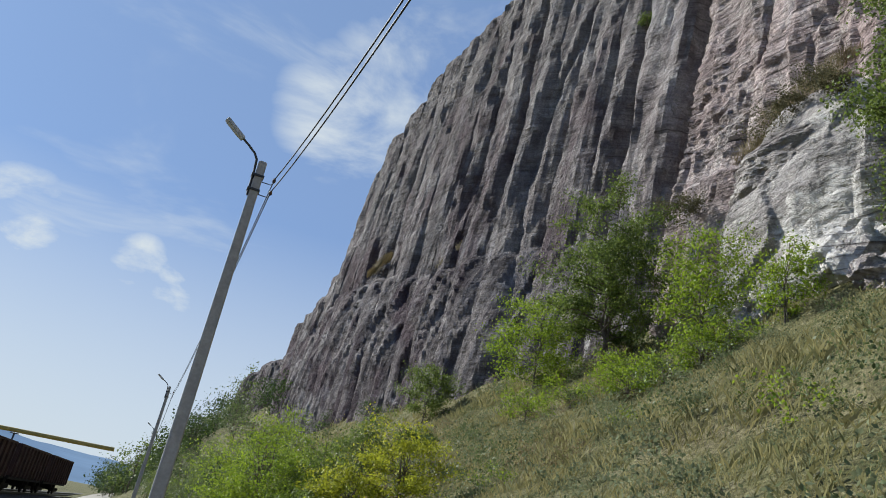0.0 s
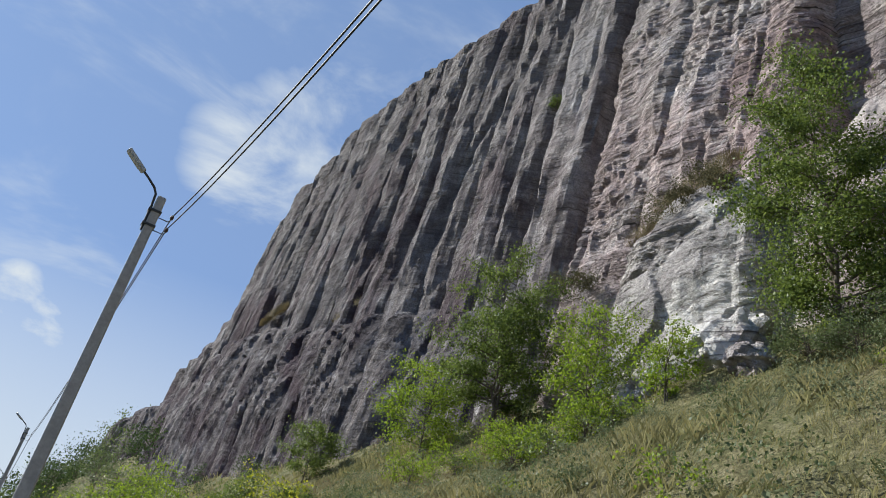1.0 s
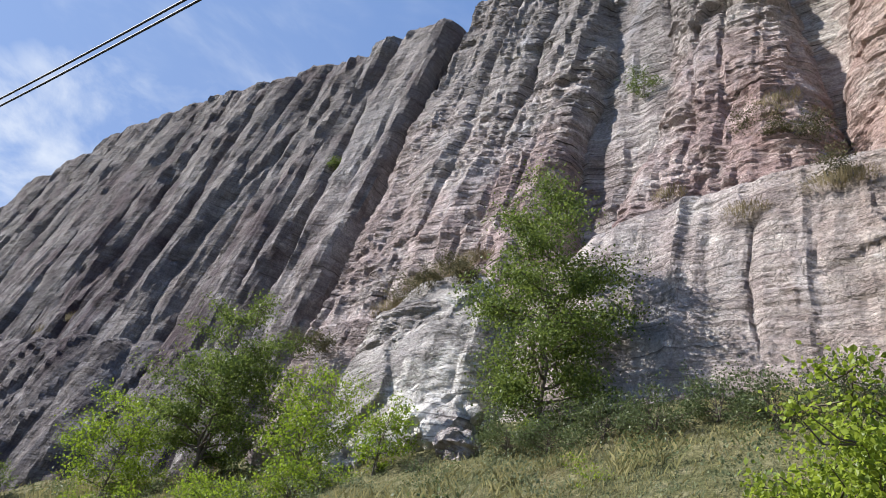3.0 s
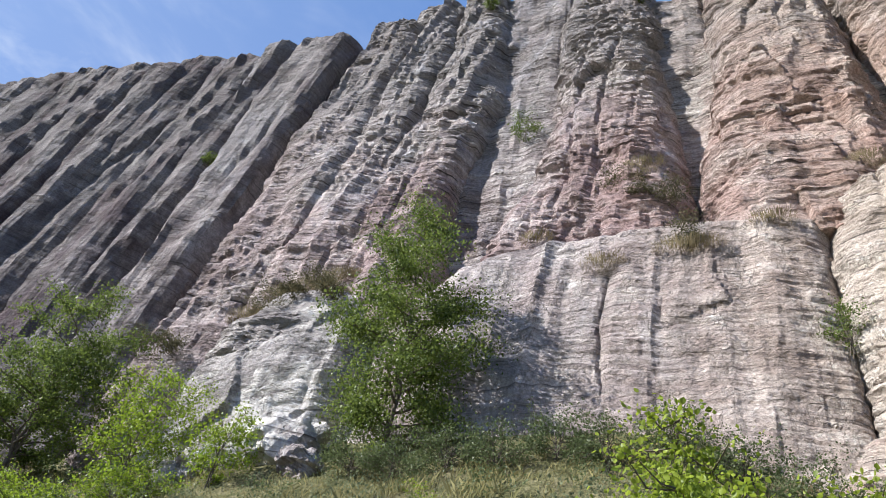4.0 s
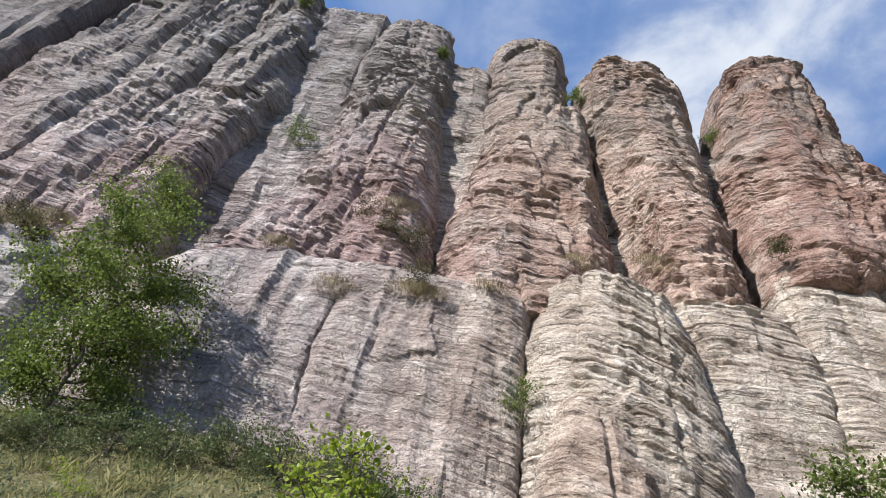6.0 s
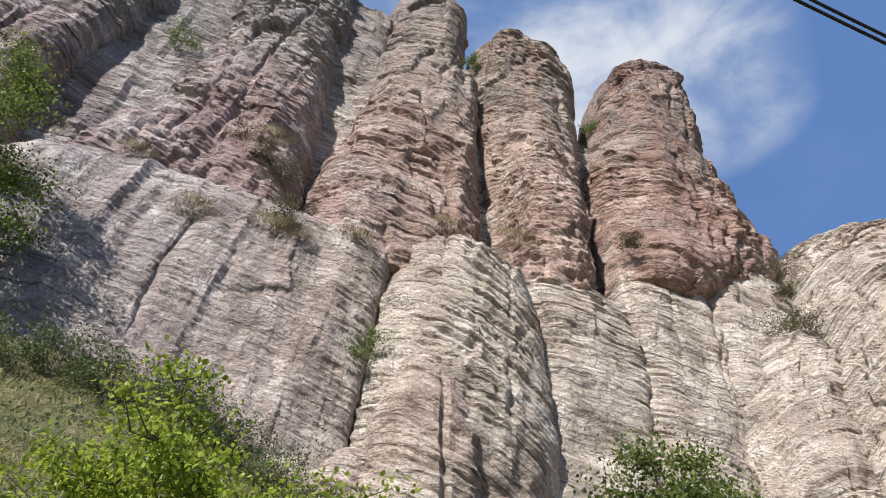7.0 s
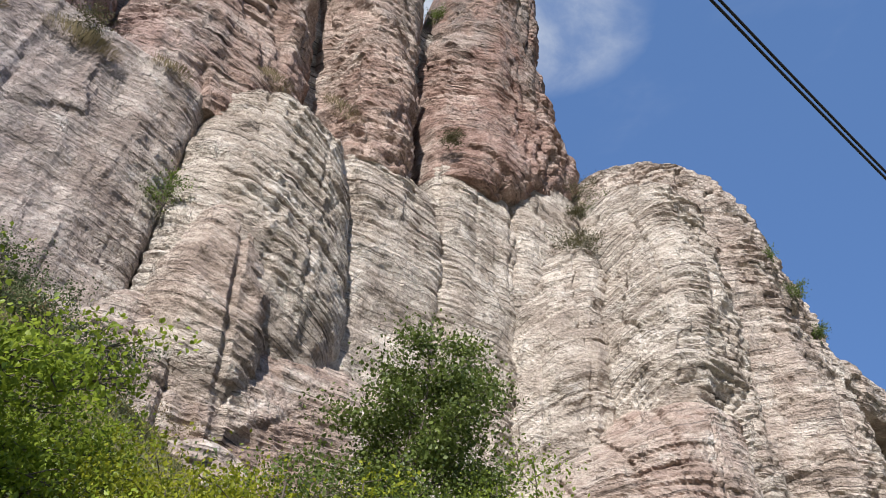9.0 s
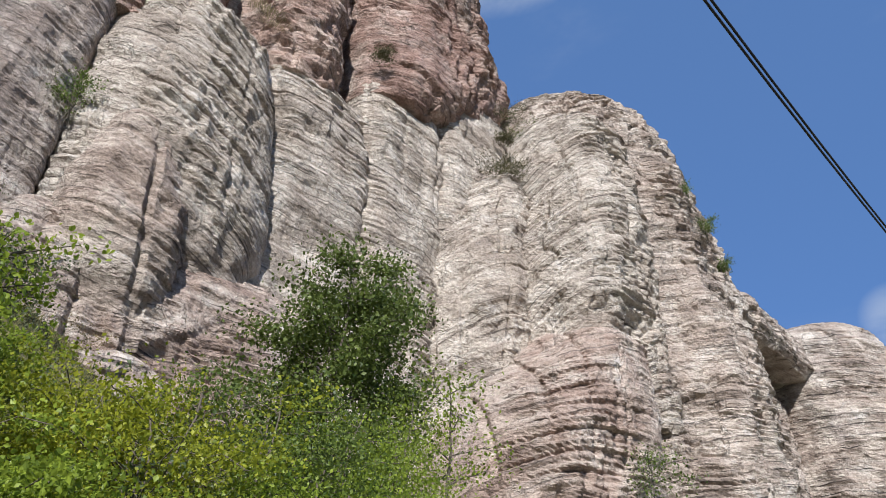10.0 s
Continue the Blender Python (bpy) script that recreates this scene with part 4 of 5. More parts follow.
column('rib', [(4.6, 93.3, 85.1, 15), (14.1, 94, 86.1, 15.3), (23.7, 97.7, 89.9, 16.1)],
       'dark lower step of the old face with a grassy top', cliff, 63, cap=1.6, depth=3.2, square=2.3, rough=0.85, fine=0.316, block=2.6, dip=0.03, beds=0.2, flute=0.6, broken=0.12, crease=0.8, upright=1, tint=(0.25, 1, 0.4, 0.5))
column('rib', [(19.8, 104.7, 95.7, 16.2), (27.7, 104.7, 95.8, 16.6), (26.4, 104.8, 95.7, 17.1), (31.3, 106.4, 96.3, 18)],
       'dark weathered rib of the old face', cliff, 64, cap=1.01012, depth=5, square=2.7, rough=1.0, fine=0.328, block=2.6, dip=0.03, beds=0.2, flute=0.6, broken=0.12, crease=0.8, upright=1, tint=(0.2, 1, 0.4, 0.5))
column('rib', [(4.6, 98.6, 88.8, 14.9), (14, 99.4, 89.9, 15.2), (23.4, 103.5, 93.9, 16)],
       'dark lower step of the old face with a grassy top', cliff, 65, cap=1.6, depth=3.2, square=2.3, rough=0.85, fine=0.328, block=2.6, dip=0.03, beds=0.2, flute=0.6, broken=0.12, crease=0.8, upright=1, tint=(0.25, 1, 0.4, 0.5))
column('rib', [(20, 112.6, 104.9, 16.3), (27.9, 112.8, 105.2, 16.7), (25.6, 113.1, 105.4, 17.2), (29.4, 115, 106.4, 18.1)],
       'dark weathered rib of the old face', cliff, 66, cap=1.26704, depth=5, square=3.5, rough=1.0, fine=0.349, block=2.6, dip=0.03, beds=0.2, flute=0.6, broken=0.12, crease=0.8, upright=1, tint=(0.2, 1, 0.4, 0.5))
column('rib', [(4.6, 105.9, 97.4, 15), (14.1, 106.8, 98.6, 15.3), (23.6, 111.2, 103.1, 16.1)],
       'dark lower step of the old face with a grassy top', cliff, 67, cap=1.6, depth=3.2, square=2.3, rough=0.85, fine=0.349, block=2.6, dip=0.03, beds=0.2, flute=0.6, broken=0.12, crease=0.8, upright=1, tint=(0.25, 1, 0.4, 0.5))


# ---------------------------------------------------------------- road, track, distance
def strip(name, x0, x1, ya, yb, z, thick, mat, label, category, n=60):
    xs = np.linspace(x0, x1, 9)
    ys = np.linspace(ya, yb, n)
    A, B = np.meshgrid(xs, ys)
    edge = np.minimum(np.arange(9), 8 - np.arange(9))[None, :]
    H = np.where(edge == 0, z - thick, z) + 0.02 * field(A, B * 0.5, A * 0, 3)
    A = A + np.where(edge == 0, 0.25 * field(A * 0, B * 0.3, A * 0 + x0, 3), 0)
    i = np.arange(A.size).reshape(A.shape)
    q = np.stack([i[:-1, :-1], i[:-1, 1:], i[1:, 1:], i[1:, :-1]], -1).reshape(-1, 4)
    ob = new(name, mesh(name, np.stack([A, B, H], -1).reshape(-1, 3), q, mat, True))
    return tagged(ob, label, category, kind="structure")


strip("road", -4.2, 0.3, -90, 260, 0.05, 0.12, GRAVEL, "pale dusty gravel road running along the bank", "road", 260)
TURN = math.atan(0.0716)
bed = strip("track_bed", -4.0, 4.0, -150, 210, -0.22, 0.30, BALLAST, "dark stone ballast under the railway track", "track", 200)
bed.matrix_world = pose(-9.1, 50.8, 0, 0, 0, -math.degrees(TURN))
for x in (-0.76, 0.76):
    bm = box(bmesh.new(), x - 0.035, -150, -0.2, x + 0.035, 210, -0.04, 0.01)
    bmesh.ops.transform(bm, matrix=bed.matrix_world, verts=bm.verts)
    me = bpy.data.meshes.new("rail")
    bm.to_mesh(me)
    bm.free()
    me.materials.append(STEEL)
    tagged(new("rail", me), "worn steel rail on the ballast bed", "rail", "rails of the track", "structure")

# far ridge; its haze is painted in the material's blue
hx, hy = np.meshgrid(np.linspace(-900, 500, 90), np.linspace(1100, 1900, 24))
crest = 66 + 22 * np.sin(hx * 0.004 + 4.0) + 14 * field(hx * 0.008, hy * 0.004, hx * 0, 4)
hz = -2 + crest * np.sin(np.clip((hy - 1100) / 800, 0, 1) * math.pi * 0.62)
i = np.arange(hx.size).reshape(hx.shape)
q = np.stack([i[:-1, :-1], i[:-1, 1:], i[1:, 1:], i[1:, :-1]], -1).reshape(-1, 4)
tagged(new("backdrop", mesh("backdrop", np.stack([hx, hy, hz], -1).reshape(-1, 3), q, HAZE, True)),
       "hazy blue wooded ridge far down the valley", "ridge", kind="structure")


# ---------------------------------------------------------------- lamp posts and cables
def lamp_post(x, y, height):
    top = tagged(new("lamp_post"), "grey concrete lamp post leaning a little over the verge", "lamp post", "lamp posts along the road")
    top.location = (x, y, 0)
    bm = bmesh.new()
    ring = []
    for z, a, b in ((-0.4, 0.125, 0.095), (height * 0.5, 0.102, 0.078), (height - 0.03, 0.080, 0.060), (height, 0.07, 0.05)):
        c = 0.02
        pts = [(-a, -b + c), (-a + c, -b), (a - c, -b), (a, -b + c), (a, b - c), (a - c, b), (-a + c, b), (-a, b - c)]
        ring.append([bm.verts.new((p[0], p[1], z)) for p in pts])
    for lo, hi in zip(ring, ring[1:]):
        for k in range(8):
            bm.faces.new((lo[k], lo[(k + 1) % 8], hi[(k + 1) % 8], hi[k]))
    bm.faces.new(ring[-1])
    part("post", bm, CONCRETE, top)
    arm = [(-0.10, 0, height - 0.75), (-0.11, 0, height - 0.25), (-0.13, 0, height + 0.02), (-0.20, -0.02, height + 0.12),
           (-0.34, -0.05, height + 0.22), (-0.50, -0.09, height + 0.31)]
    tube("arm", arm, [0.024] * 6, STEEL, top, "thin black bent steel arm", 8)
    for z in (height - 0.62, height - 0.32):
        part("clamp", box(bmesh.new(), -0.14, -0.09, z - 0.02, 0.10, 0.09, z + 0.02, 0.004), STEEL, top)
    bm = box(bmesh.new(), -0.24, -0.075, -0.035, 0.24, 0.075, 0.035, 0.02)
    bmesh.ops.rotate(bm, cent=(0, 0, 0), matrix=Euler((0, radians(33), radians(10))).to_matrix(), verts=bm.verts)
    bmesh.ops.translate(bm, vec=(-0.68, -0.12, height + 0.42), verts=bm.verts)
    head = part("lamp_head", bm, LAMP_GREY, top, "flat pale grey lamp head")
    bm = box(bmesh.new(), -0.19, -0.055, -0.048, 0.15, 0.055, -0.037, 0.003)
    bmesh.ops.rotate(bm, cent=(0, 0, 0), matrix=Euler((0, radians(33), radians(10))).to_matrix(), verts=bm.verts)
    bmesh.ops.translate(bm, vec=(-0.68, -0.12, height + 0.42), verts=bm.verts)
    part("lens", bm, FROSTED, head, "frosted lens under the lamp head")
    for z in (height - 0.35, height - 0.62):
        part_hook = tube("hook", [(0.06, 0, z - 0.05), (0.26, 0, z - 0.05), (0.30, 0, z), (0.30, 0, z + 0.05)], [0.009] * 4, STEEL, top, "", 6)
        tube("insulator", [(0.30, 0, z + 0.02), (0.30, 0, z + 0.05), (0.30, 0, z + 0.09), (0.30, 0, z + 0.11)], [0.028, 0.036, 0.03, 0.012],
             CERAMIC, part_hook, "brown porcelain insulator", 9)
    return top


POSTS = [(1.3, -22.5, 9.8), (0.55, 12.95, 7.8), (0.80, 47.5, 7.85), (1.3, 82.0, 7.8)]
for x, y, h in POSTS:
    lamp_post(x, y, h)
for (xa, ya, ha), (xb, yb, hb) in zip(POSTS, POSTS[1:]):
    for drop, sag in ((0.27, 2.4 if ya < 0 else 0.50), (0.54, 2.36 if ya < 0 else 0.46)):
        line = []
        for k in range(33):
            u = k / 32
            line.append((xa + (xb - xa) * u + 0.30, ya + (yb - ya) * u, (ha + (hb - ha) * u) - drop - sag * 4 * u * (1 - u) + (drop - 0.405) * 0.75 * (1 - u if ya < 0 else 0.0)))
        tagged(tube("cable", line, [0.0105] * 33, CABLE, sides=6), "black overhead cable sagging between concrete posts", "cable", "overhead cables")


# ---------------------------------------------------------------- freight wagons and the pipe bridge
def wagon(label):
    top = tagged(new("freight_wagon"), label, "freight wagon", "wagons of the train")
    bm = box(bmesh.new(), -1.5, -6.2, 1.25, 1.5, 6.2, 1.5, 0.03)
    part("underframe", bm, WAGON_DARK, top, "black steel underframe")
    bm = bmesh.new()
    for x0, x1 in ((-1.53, -1.46), (1.46, 1.53)):
        box(bm, x0, -6.2, 1.5, x1, 6.2, 3.55)
    for y0, y1 in ((-6.2, -6.13), (6.13, 6.2)):
        box(bm, -1.46, y0, 1.5, 1.46, y1, 3.55)
    part("body", bm, WAGON, top)
    bm = bmesh.new()
    for x in (-1.56, 1.56):
        box(bm, x - 0.06, -6.25, 3.5, x + 0.06, 6.25, 3.64, 0.015)
    for y in (-6.22, 6.22):
        box(bm, -1.5, y - 0.05, 3.5, 1.5, y + 0.05, 3.63, 0.015)
    part("top_rim", bm, WAGON, top)
    rib = None
    for sx in (-1.59, 1.59):
        for k in range(10):
            if rib is None:
                bm = box(bmesh.new(), -0.07, -0.09, 1.4, 0.07, 0.09, 3.52, 0.02)
                rib = part("rib", bm, WAGON, top)
                r = rib
            else:
                r = under(new("rib", rib.data), top)
            r.location = (sx, -5.9 + k * 11.8 / 9, 0)
    wheel = None
    for yb in (-4.3, 4.3):
        bm = box(bmesh.new(), -1.1, yb - 1.3, 0.62, -0.9, yb + 1.3, 0.95, 0.04)
        box(bm, 0.9, yb - 1.3, 0.62, 1.1, yb + 1.3, 0.95, 0.04)
        box(bm, -0.95, yb - 0.2, 0.7, 0.95, yb + 0.2, 1.26)
        bogie = part("bogie", bm, WAGON_DARK, top)
        for dy in (-0.92, 0.92):
            for sx in (-0.76, 0.76):
                if wheel is None:
                    bm = bmesh.new()
                    bmesh.ops.create_cone(bm, cap_ends=True, segments=24, radius1=0.47, radius2=0.45, depth=0.13,
                                          matrix=Matrix.Rotation(radians(90), 4, "Y"))
                    wheel = part("wheel", bm, WAGON_DARK, bogie)
                    o = wheel
                else:
                    o = under(new("wheel", wheel.data), bogie)
                o.location = (sx, yb + dy, 0.83 - 0.0)
    for y in (-6.55, 6.55):
        part("coupler", box(bmesh.new(), -0.12, y - 0.36, 1.0, 0.12, y + 0.36, 1.22, 0.03), WAGON_DARK, top)
    return top


first = wagon("rust-brown open freight wagon with ribbed sides on the track")
first.matrix_world = pose(-9.1 + (36.5 - 50.8) * 0.0716, 36.5, -0.4, 0, 0, -math.degrees(TURN))
for k in range(1, 4):
    y = 36.5 + 13.85 * k
    copy_thing(first, pose(-9.1 + (y - 50.8) * 0.0716, y, -0.4, 0, 0, -math.degrees(TURN)))

bridge = tagged(new("pipe_bridge"), "yellow painted gas pipe carried over the track on posts", "pipe bridge")
tube("pipe", [(-40, 132, 6.75), (-20, 131, 6.95), (-4.4, 130, 7.1), (-3.6, 130, 7.12), (-2.9, 130, 7.14)], [0.33] * 5, YELLOW, bridge, "", 12)
for x in (-26.0, -17.5):
    leg = tube("support", [(x, 130.9, -0.2), (x, 130.9, 6.6)], [0.14, 0.14], STEEL, bridge, "", 8)
    part("saddle_bar", box(bmesh.new(), x - 0.6, 130.6, 6.45, x + 0.6, 131.4, 6.58, 0.02), STEEL, leg)


# ---------------------------------------------------------------- plants
def leaves_mesh(name, centres, size, rng, mat, droop=0.3, lobed=False):
    """A leaf, folded along its rib, at every centre."""
    n = len(centres)
    d = rng.normal(size=(n, 3))
    d[:, 2] -= droop
    d /= np.linalg.norm(d, axis=1, keepdims=True)
    up = rng.normal(size=(n, 3)) * 0.7 + (0, 0, 1)
    s = np.cross(d, up)
    s /= np.linalg.norm(s, axis=1, keepdims=True) + 1e-9
    nrm = np.cross(s, d)
    L = size * rng.uniform(0.6, 1.25, (n, 1))
    W = L * rng.uniform(0.28, 0.42, (n, 1))
    a, c = centres - d * L * 0.5, centres + d * L * 0.5 - nrm * L * 0.14
    if not lobed:
        b, e = centres + s * W - nrm * W * 0.35, centres - s * W - nrm * W * 0.35
        v = np.stack([a, b, c, e], 1).reshape(-1, 3)
        k = np.arange(n)[:, None] * 4
        return mesh(name, v, np.concatenate([k + (0, 1, 2), k + (0, 2, 3)], 0), mat)
    b, e = [centres - d * L * 0.18 + q * s * W * 1.05 - nrm * W * 0.3 for q in (1, -1)]
    g, h = [centres + d * L * 0.16 + q * s * W * 0.8 - nrm * W * 0.4 for q in (1, -1)]
    v = np.stack([a, b, g, c, h, e], 1).reshape(-1, 3)
    k = np.arange(n)[:, None] * 6
    return mesh(name, v, np.concatenate([k + (0, 1, 2), k + (0, 2, 3), k + (0, 3, 4), k + (0, 4, 5)], 0), mat)


def grow(rng, height, spread, stems, low, limbs, wander=0.12):
    """Branch lines of a plant that stands at the origin, thick first, and the places of its leaf clusters."""
    trunks, branches, tips = [], [], []
    for s in range(stems):
        a0 = rng.uniform(0, 6.28)
        lean = rng.uniform(0.05, 0.22) * (0.4 if stems == 1 else 1.6) * spread / height
        h = height * (1.0 if s == 0 else rng.uniform(0.6, 0.9)) * 0.93
        line = [np.array((0.0, 0.0, -0.25)) + (0 if stems == 1 else 1) * np.array((math.cos(a0), math.sin(a0), 0)) * 0.12]
        for k in range(1, 9):
            z = h * k / 8
            line.append(np.array((math.cos(a0) * lean * z, math.sin(a0) * lean * z, z)) + rng.normal(size=3) * (wander, wander, 0) * 0.6 * height / 8)
        r = 0.013 * height * (1 if stems == 1 else 0.7)
        trunks.append((line, [max(0.012, r * (1 - 0.88 * k / 8)) for k in range(9)]))
        for j in range(limbs):
            u = low + (1 - low) * (j + rng.uniform(0, 0.8)) / limbs
            u = min(u, 0.98)
            p = line[int(u * 8)] * (1 - (u * 8) % 1) + line[min(8, int(u * 8) + 1)] * ((u * 8) % 1)
            a = j * 2.4 + rng.uniform(-0.5, 0.5)
            reach = spread * (0.35 + 0.75 * math.sin(math.pi * min(1, (1 - u) / (1 - low) * 0.75 + 0.12))) * rng.uniform(0.65, 1.1)
            rise = rng.uniform(0.15, 0.65)
            limb = [p]
            for k in range(1, 5):
                v = k / 4
                limb.append(p + np.array((math.cos(a), math.sin(a), 0)) * reach * v + np.array((0, 0, reach * rise * v * (1.15 - 0.5 * v))) + rng.normal(size=3) * 0.05 * reach)
            branches.append((limb, [max(0.006, 0.010 * height * (1 - u * 0.5) * (1 - 0.8 * k / 4) * 0.6) for k in range(5)]))
            for k in range(2, 5):
                for _ in range(2):
                    b = a + rng.uniform(-1.3, 1.3)
                    q = limb[k] + np.array((math.cos(b), math.sin(b), rng.uniform(-0.15, 0.5))) * reach * 0.33 * rng.uniform(0.5, 1.1)
                    branches.append(([limb[k], (limb[k] + q) / 2 + rng.normal(size=3) * 0.03 * reach, q], [0.011, 0.008, 0.004]))
                    tips.append(q)
                tips.append(limb[k])
        tips.append(line[-1])
    return trunks, branches, np.array(tips)


def plant(name, category, label, x, y, height, spread, seed, leaves, size, mat, stems=1, low=0.3, limbs=14, group="", cluster=0.16, height_at=None, far=False, bare=True, own_leaves=0, lobed=False):
    rng = np.random.default_rng(seed)
    top = tagged(new(name), label, category, group)
    z = float(ground_height(np.array([x]), np.array([y]))[0]) if height_at is None else height_at
    top.location = (x, y, z)
    trunks, branches, tips = grow(rng, height, spread, stems, low, limbs)
    for line, radii in trunks if bare else []:
        tube("trunk" if stems == 1 else "stem", line, radii, BARK, top, "", 8 if not far else 5)
    v, f = [], []
    for line, radii in [] if not bare else [b for b in branches if name == "tree" or len(b[0]) == 5][: 999 if not far else 12]:
        a, b = tube_data(line, radii, 4)
        f += [[i + len(v) for i in q] for q in b]
        v += a
    if bare:
        under(new("branchwork", mesh("branchwork", v, f, BARK, True)), top)
    pick = rng.integers(0, len(tips), leaves)
    reach = cluster * height * rng.uniform(0.4, 1.15, len(tips))[pick][:, None]
    off = rng.normal(size=(leaves, 3))
    off *= 1.3 * rng.uniform(0, 1, (leaves, 1)) ** 0.6 / (np.linalg.norm(off, axis=1, keepdims=True) + 1e-9)
    centres = tips[pick] + off * reach * (1.0, 1.0, 0.62)
    centres = centres[centres[:, 2] > 0.05]
    single, centres = centres[:own_leaves], centres[own_leaves:]
    under(new("crown", leaves_mesh("crown", centres, size, rng, mat, lobed=lobed)), top)
    if own_leaves:
        kinds_of_leaf = [leaves_mesh("leaf", np.zeros((1, 3)), size * 0.9, rng, mat, lobed=True) for _ in range(5)]
        for k, c in enumerate(single):
            leaf = under(new("leaf", kinds_of_leaf[k % 5]), top)
            leaf.location = c
            leaf.rotation_euler = rng.uniform(-0.5, 0.5, 3) + (0, 0, k * 2.4)
    return top


plant("tree", "tree", "young green elm with several stems at the cliff foot", 15.2, 22.9, 8.4, 2.0, 11, 30000, 0.105, LEAF_TREE, 3, 0.2, 17, "", 0.075)
plant("tree", "tree", "tall leafy green tree shading the rock wall", 16.1, 9.4, 9.7, 1.8, 12, 38000, 0.10, LEAF_TREE, 2, 0.06, 18, "", 0.08)
plant("tree", "tree", "young bright green maple below the outcrop", 14.6, 16.9, 4.3, 1.15, 13, 7000, 0.09, LEAF_BRIGHT, 2, 0.2, 12)
plant("tree", "tree", "small bright green sapling beside the white scar", 14.1, 13.2, 2.4, 0.75, 14, 2600, 0.085, LEAF_BRIGHT, 3, 0.1, 9)
plant("tree", "tree", "young green tree crowding a larger elm", 14.6, 27.0, 4.6, 1.6, 15, 11000, 0.10, LEAF_BRIGHT, 2, 0.1, 12)
plant("tree", "tree", "young green tree under the dark rock face", 13.8, 37.5, 3.4, 1.2, 16, 8000, 0.10, LEAF_TREE, 2, 0.1, 12)
plant("tree", "tree", "broad bright maple sapling with large lobed leaves", 7.3, 0.2, 2.45, 1.35, 17, 22000, 0.06, LEAF_SUNNY, 4, 0.12, 12, "", 0.13, own_leaves=260, lobed=True)
plant("tree", "tree", "dense green tree against the pale slab", 11.3, -8.1, 6.9, 1.4, 18, 34000, 0.095, LEAF_DEEP, 3, 0.06, 16, "", 0.10)
plant("tree", "tree", "slender pale green sapling below the promontory", 12.0, -21.5, 6.0, 1.0, 19, 2600, 0.10, LEAF_TREE, 1, 0.2, 16)
plant("tree", "tree", "thin pale green sapling by the cream slab", 11.5, -11.6, 5.2, 0.8, 20, 1500, 0.10, LEAF_BRIGHT, 1, 0.2, 14)

rng = random.Random(5)
for x, y, h, s, kind in ((3.9, 24.0, 4.4, 1.5, 0), (3.3, 21.6, 2.9, 1.1, 0), (5.6, 23.3, 2.5, 1.2, 1), (7.9, 27.0, 3.3, 0.9, 1), (6.1, 17.2, 2.5, 1.0, 2), (5.2, 18.6, 1.5, 1.0, 2),
                         (6.4, 28.5, 2.9, 1.3, 0), (4.6, 19.6, 1.6, 0.9, 1), (9.4, 33.0, 2.2, 1.2, 1), (10.4, 28.6, 1.0, 0.8, 1)):
    plant("bush", "bush", ("bright yellow-green bush on the roadside bank", "grey-green bush on the roadside bank", "yellowing bush on the roadside bank")[kind], x, y, h, s,
          rng.randrange(9999), (13000, 7000, 8000)[kind], 0.07, (LEAF_BRIGHT, LEAF_TREE, LEAF_YELLOW)[kind], 6, 0.04, 9, "roadside bushes", 0.13)
for k in range(10):
    y = 9.7 - k * 1.35
    plant("shrub", "shrub", "low dark green shrub along the cliff foot", 15.2 + rng.uniform(-0.5, 0.4), y, rng.uniform(0.7, 1.15), 0.85,
          rng.randrange(9999), 3600, 0.06, LEAF_DARK, 6, 0.03, 7, "shrubs along the cliff foot", 0.26)
for x, y, h, s, kind in ((6.4, -1.3, 1.35, 1.0, 0), (7.2, -3.0, 2.2, 1.2, 3), (7.7, -4.6, 2.6, 1.3, 1), (8.4, -6.2, 2.75, 1.3, 0), (6.6, -4.9, 1.9, 1.2, 0),
                         (9.3, -8.2, 3.9, 0.75, 0), (7.4, -6.9, 1.8, 1.1, 3), (9.6, -1.4, 1.1, 1.0, 0), (8.6, -2.8, 1.6, 1.2, 3), (5.6, -3.2, 1.5, 1.0, 0)):
    h += 0.0 if y < -2 else -0.1
    plant("bush", "bush", ("bright yellow-green bush on the bank below the slabs", "fresh green bush on the bank below the slabs", "dull green bush on the bank below the wall", "yellowing bush on the bank below the slabs", "deep green bush on the bank below the slabs")[kind],
          x, y, h, s, rng.randrange(9999), 12000, 0.053, (LEAF_SUNNY, LEAF_TREE, LEAF_DARK, LEAF_YELLOW, LEAF_DEEP)[kind], 5, 0.03, 9, "bushes below the slabs", 0.2)

# bushes that cover the far hillside
kinds = []
for k in range(4):
    kinds.append(plant("far_bush", "bush", "rounded dark green bush on the far hillside", 8.0 + 3 * k, 118 + 6 * k, 5.0 + k, 3.2, 70 + k, 700, 0.34,
                       (LEAF_FAR, LEAF_FAR, LEAF_DARK, LEAF_TREE)[k], 3, 0.08, 8, "bushes of the far hillside", 0.22, far=True))
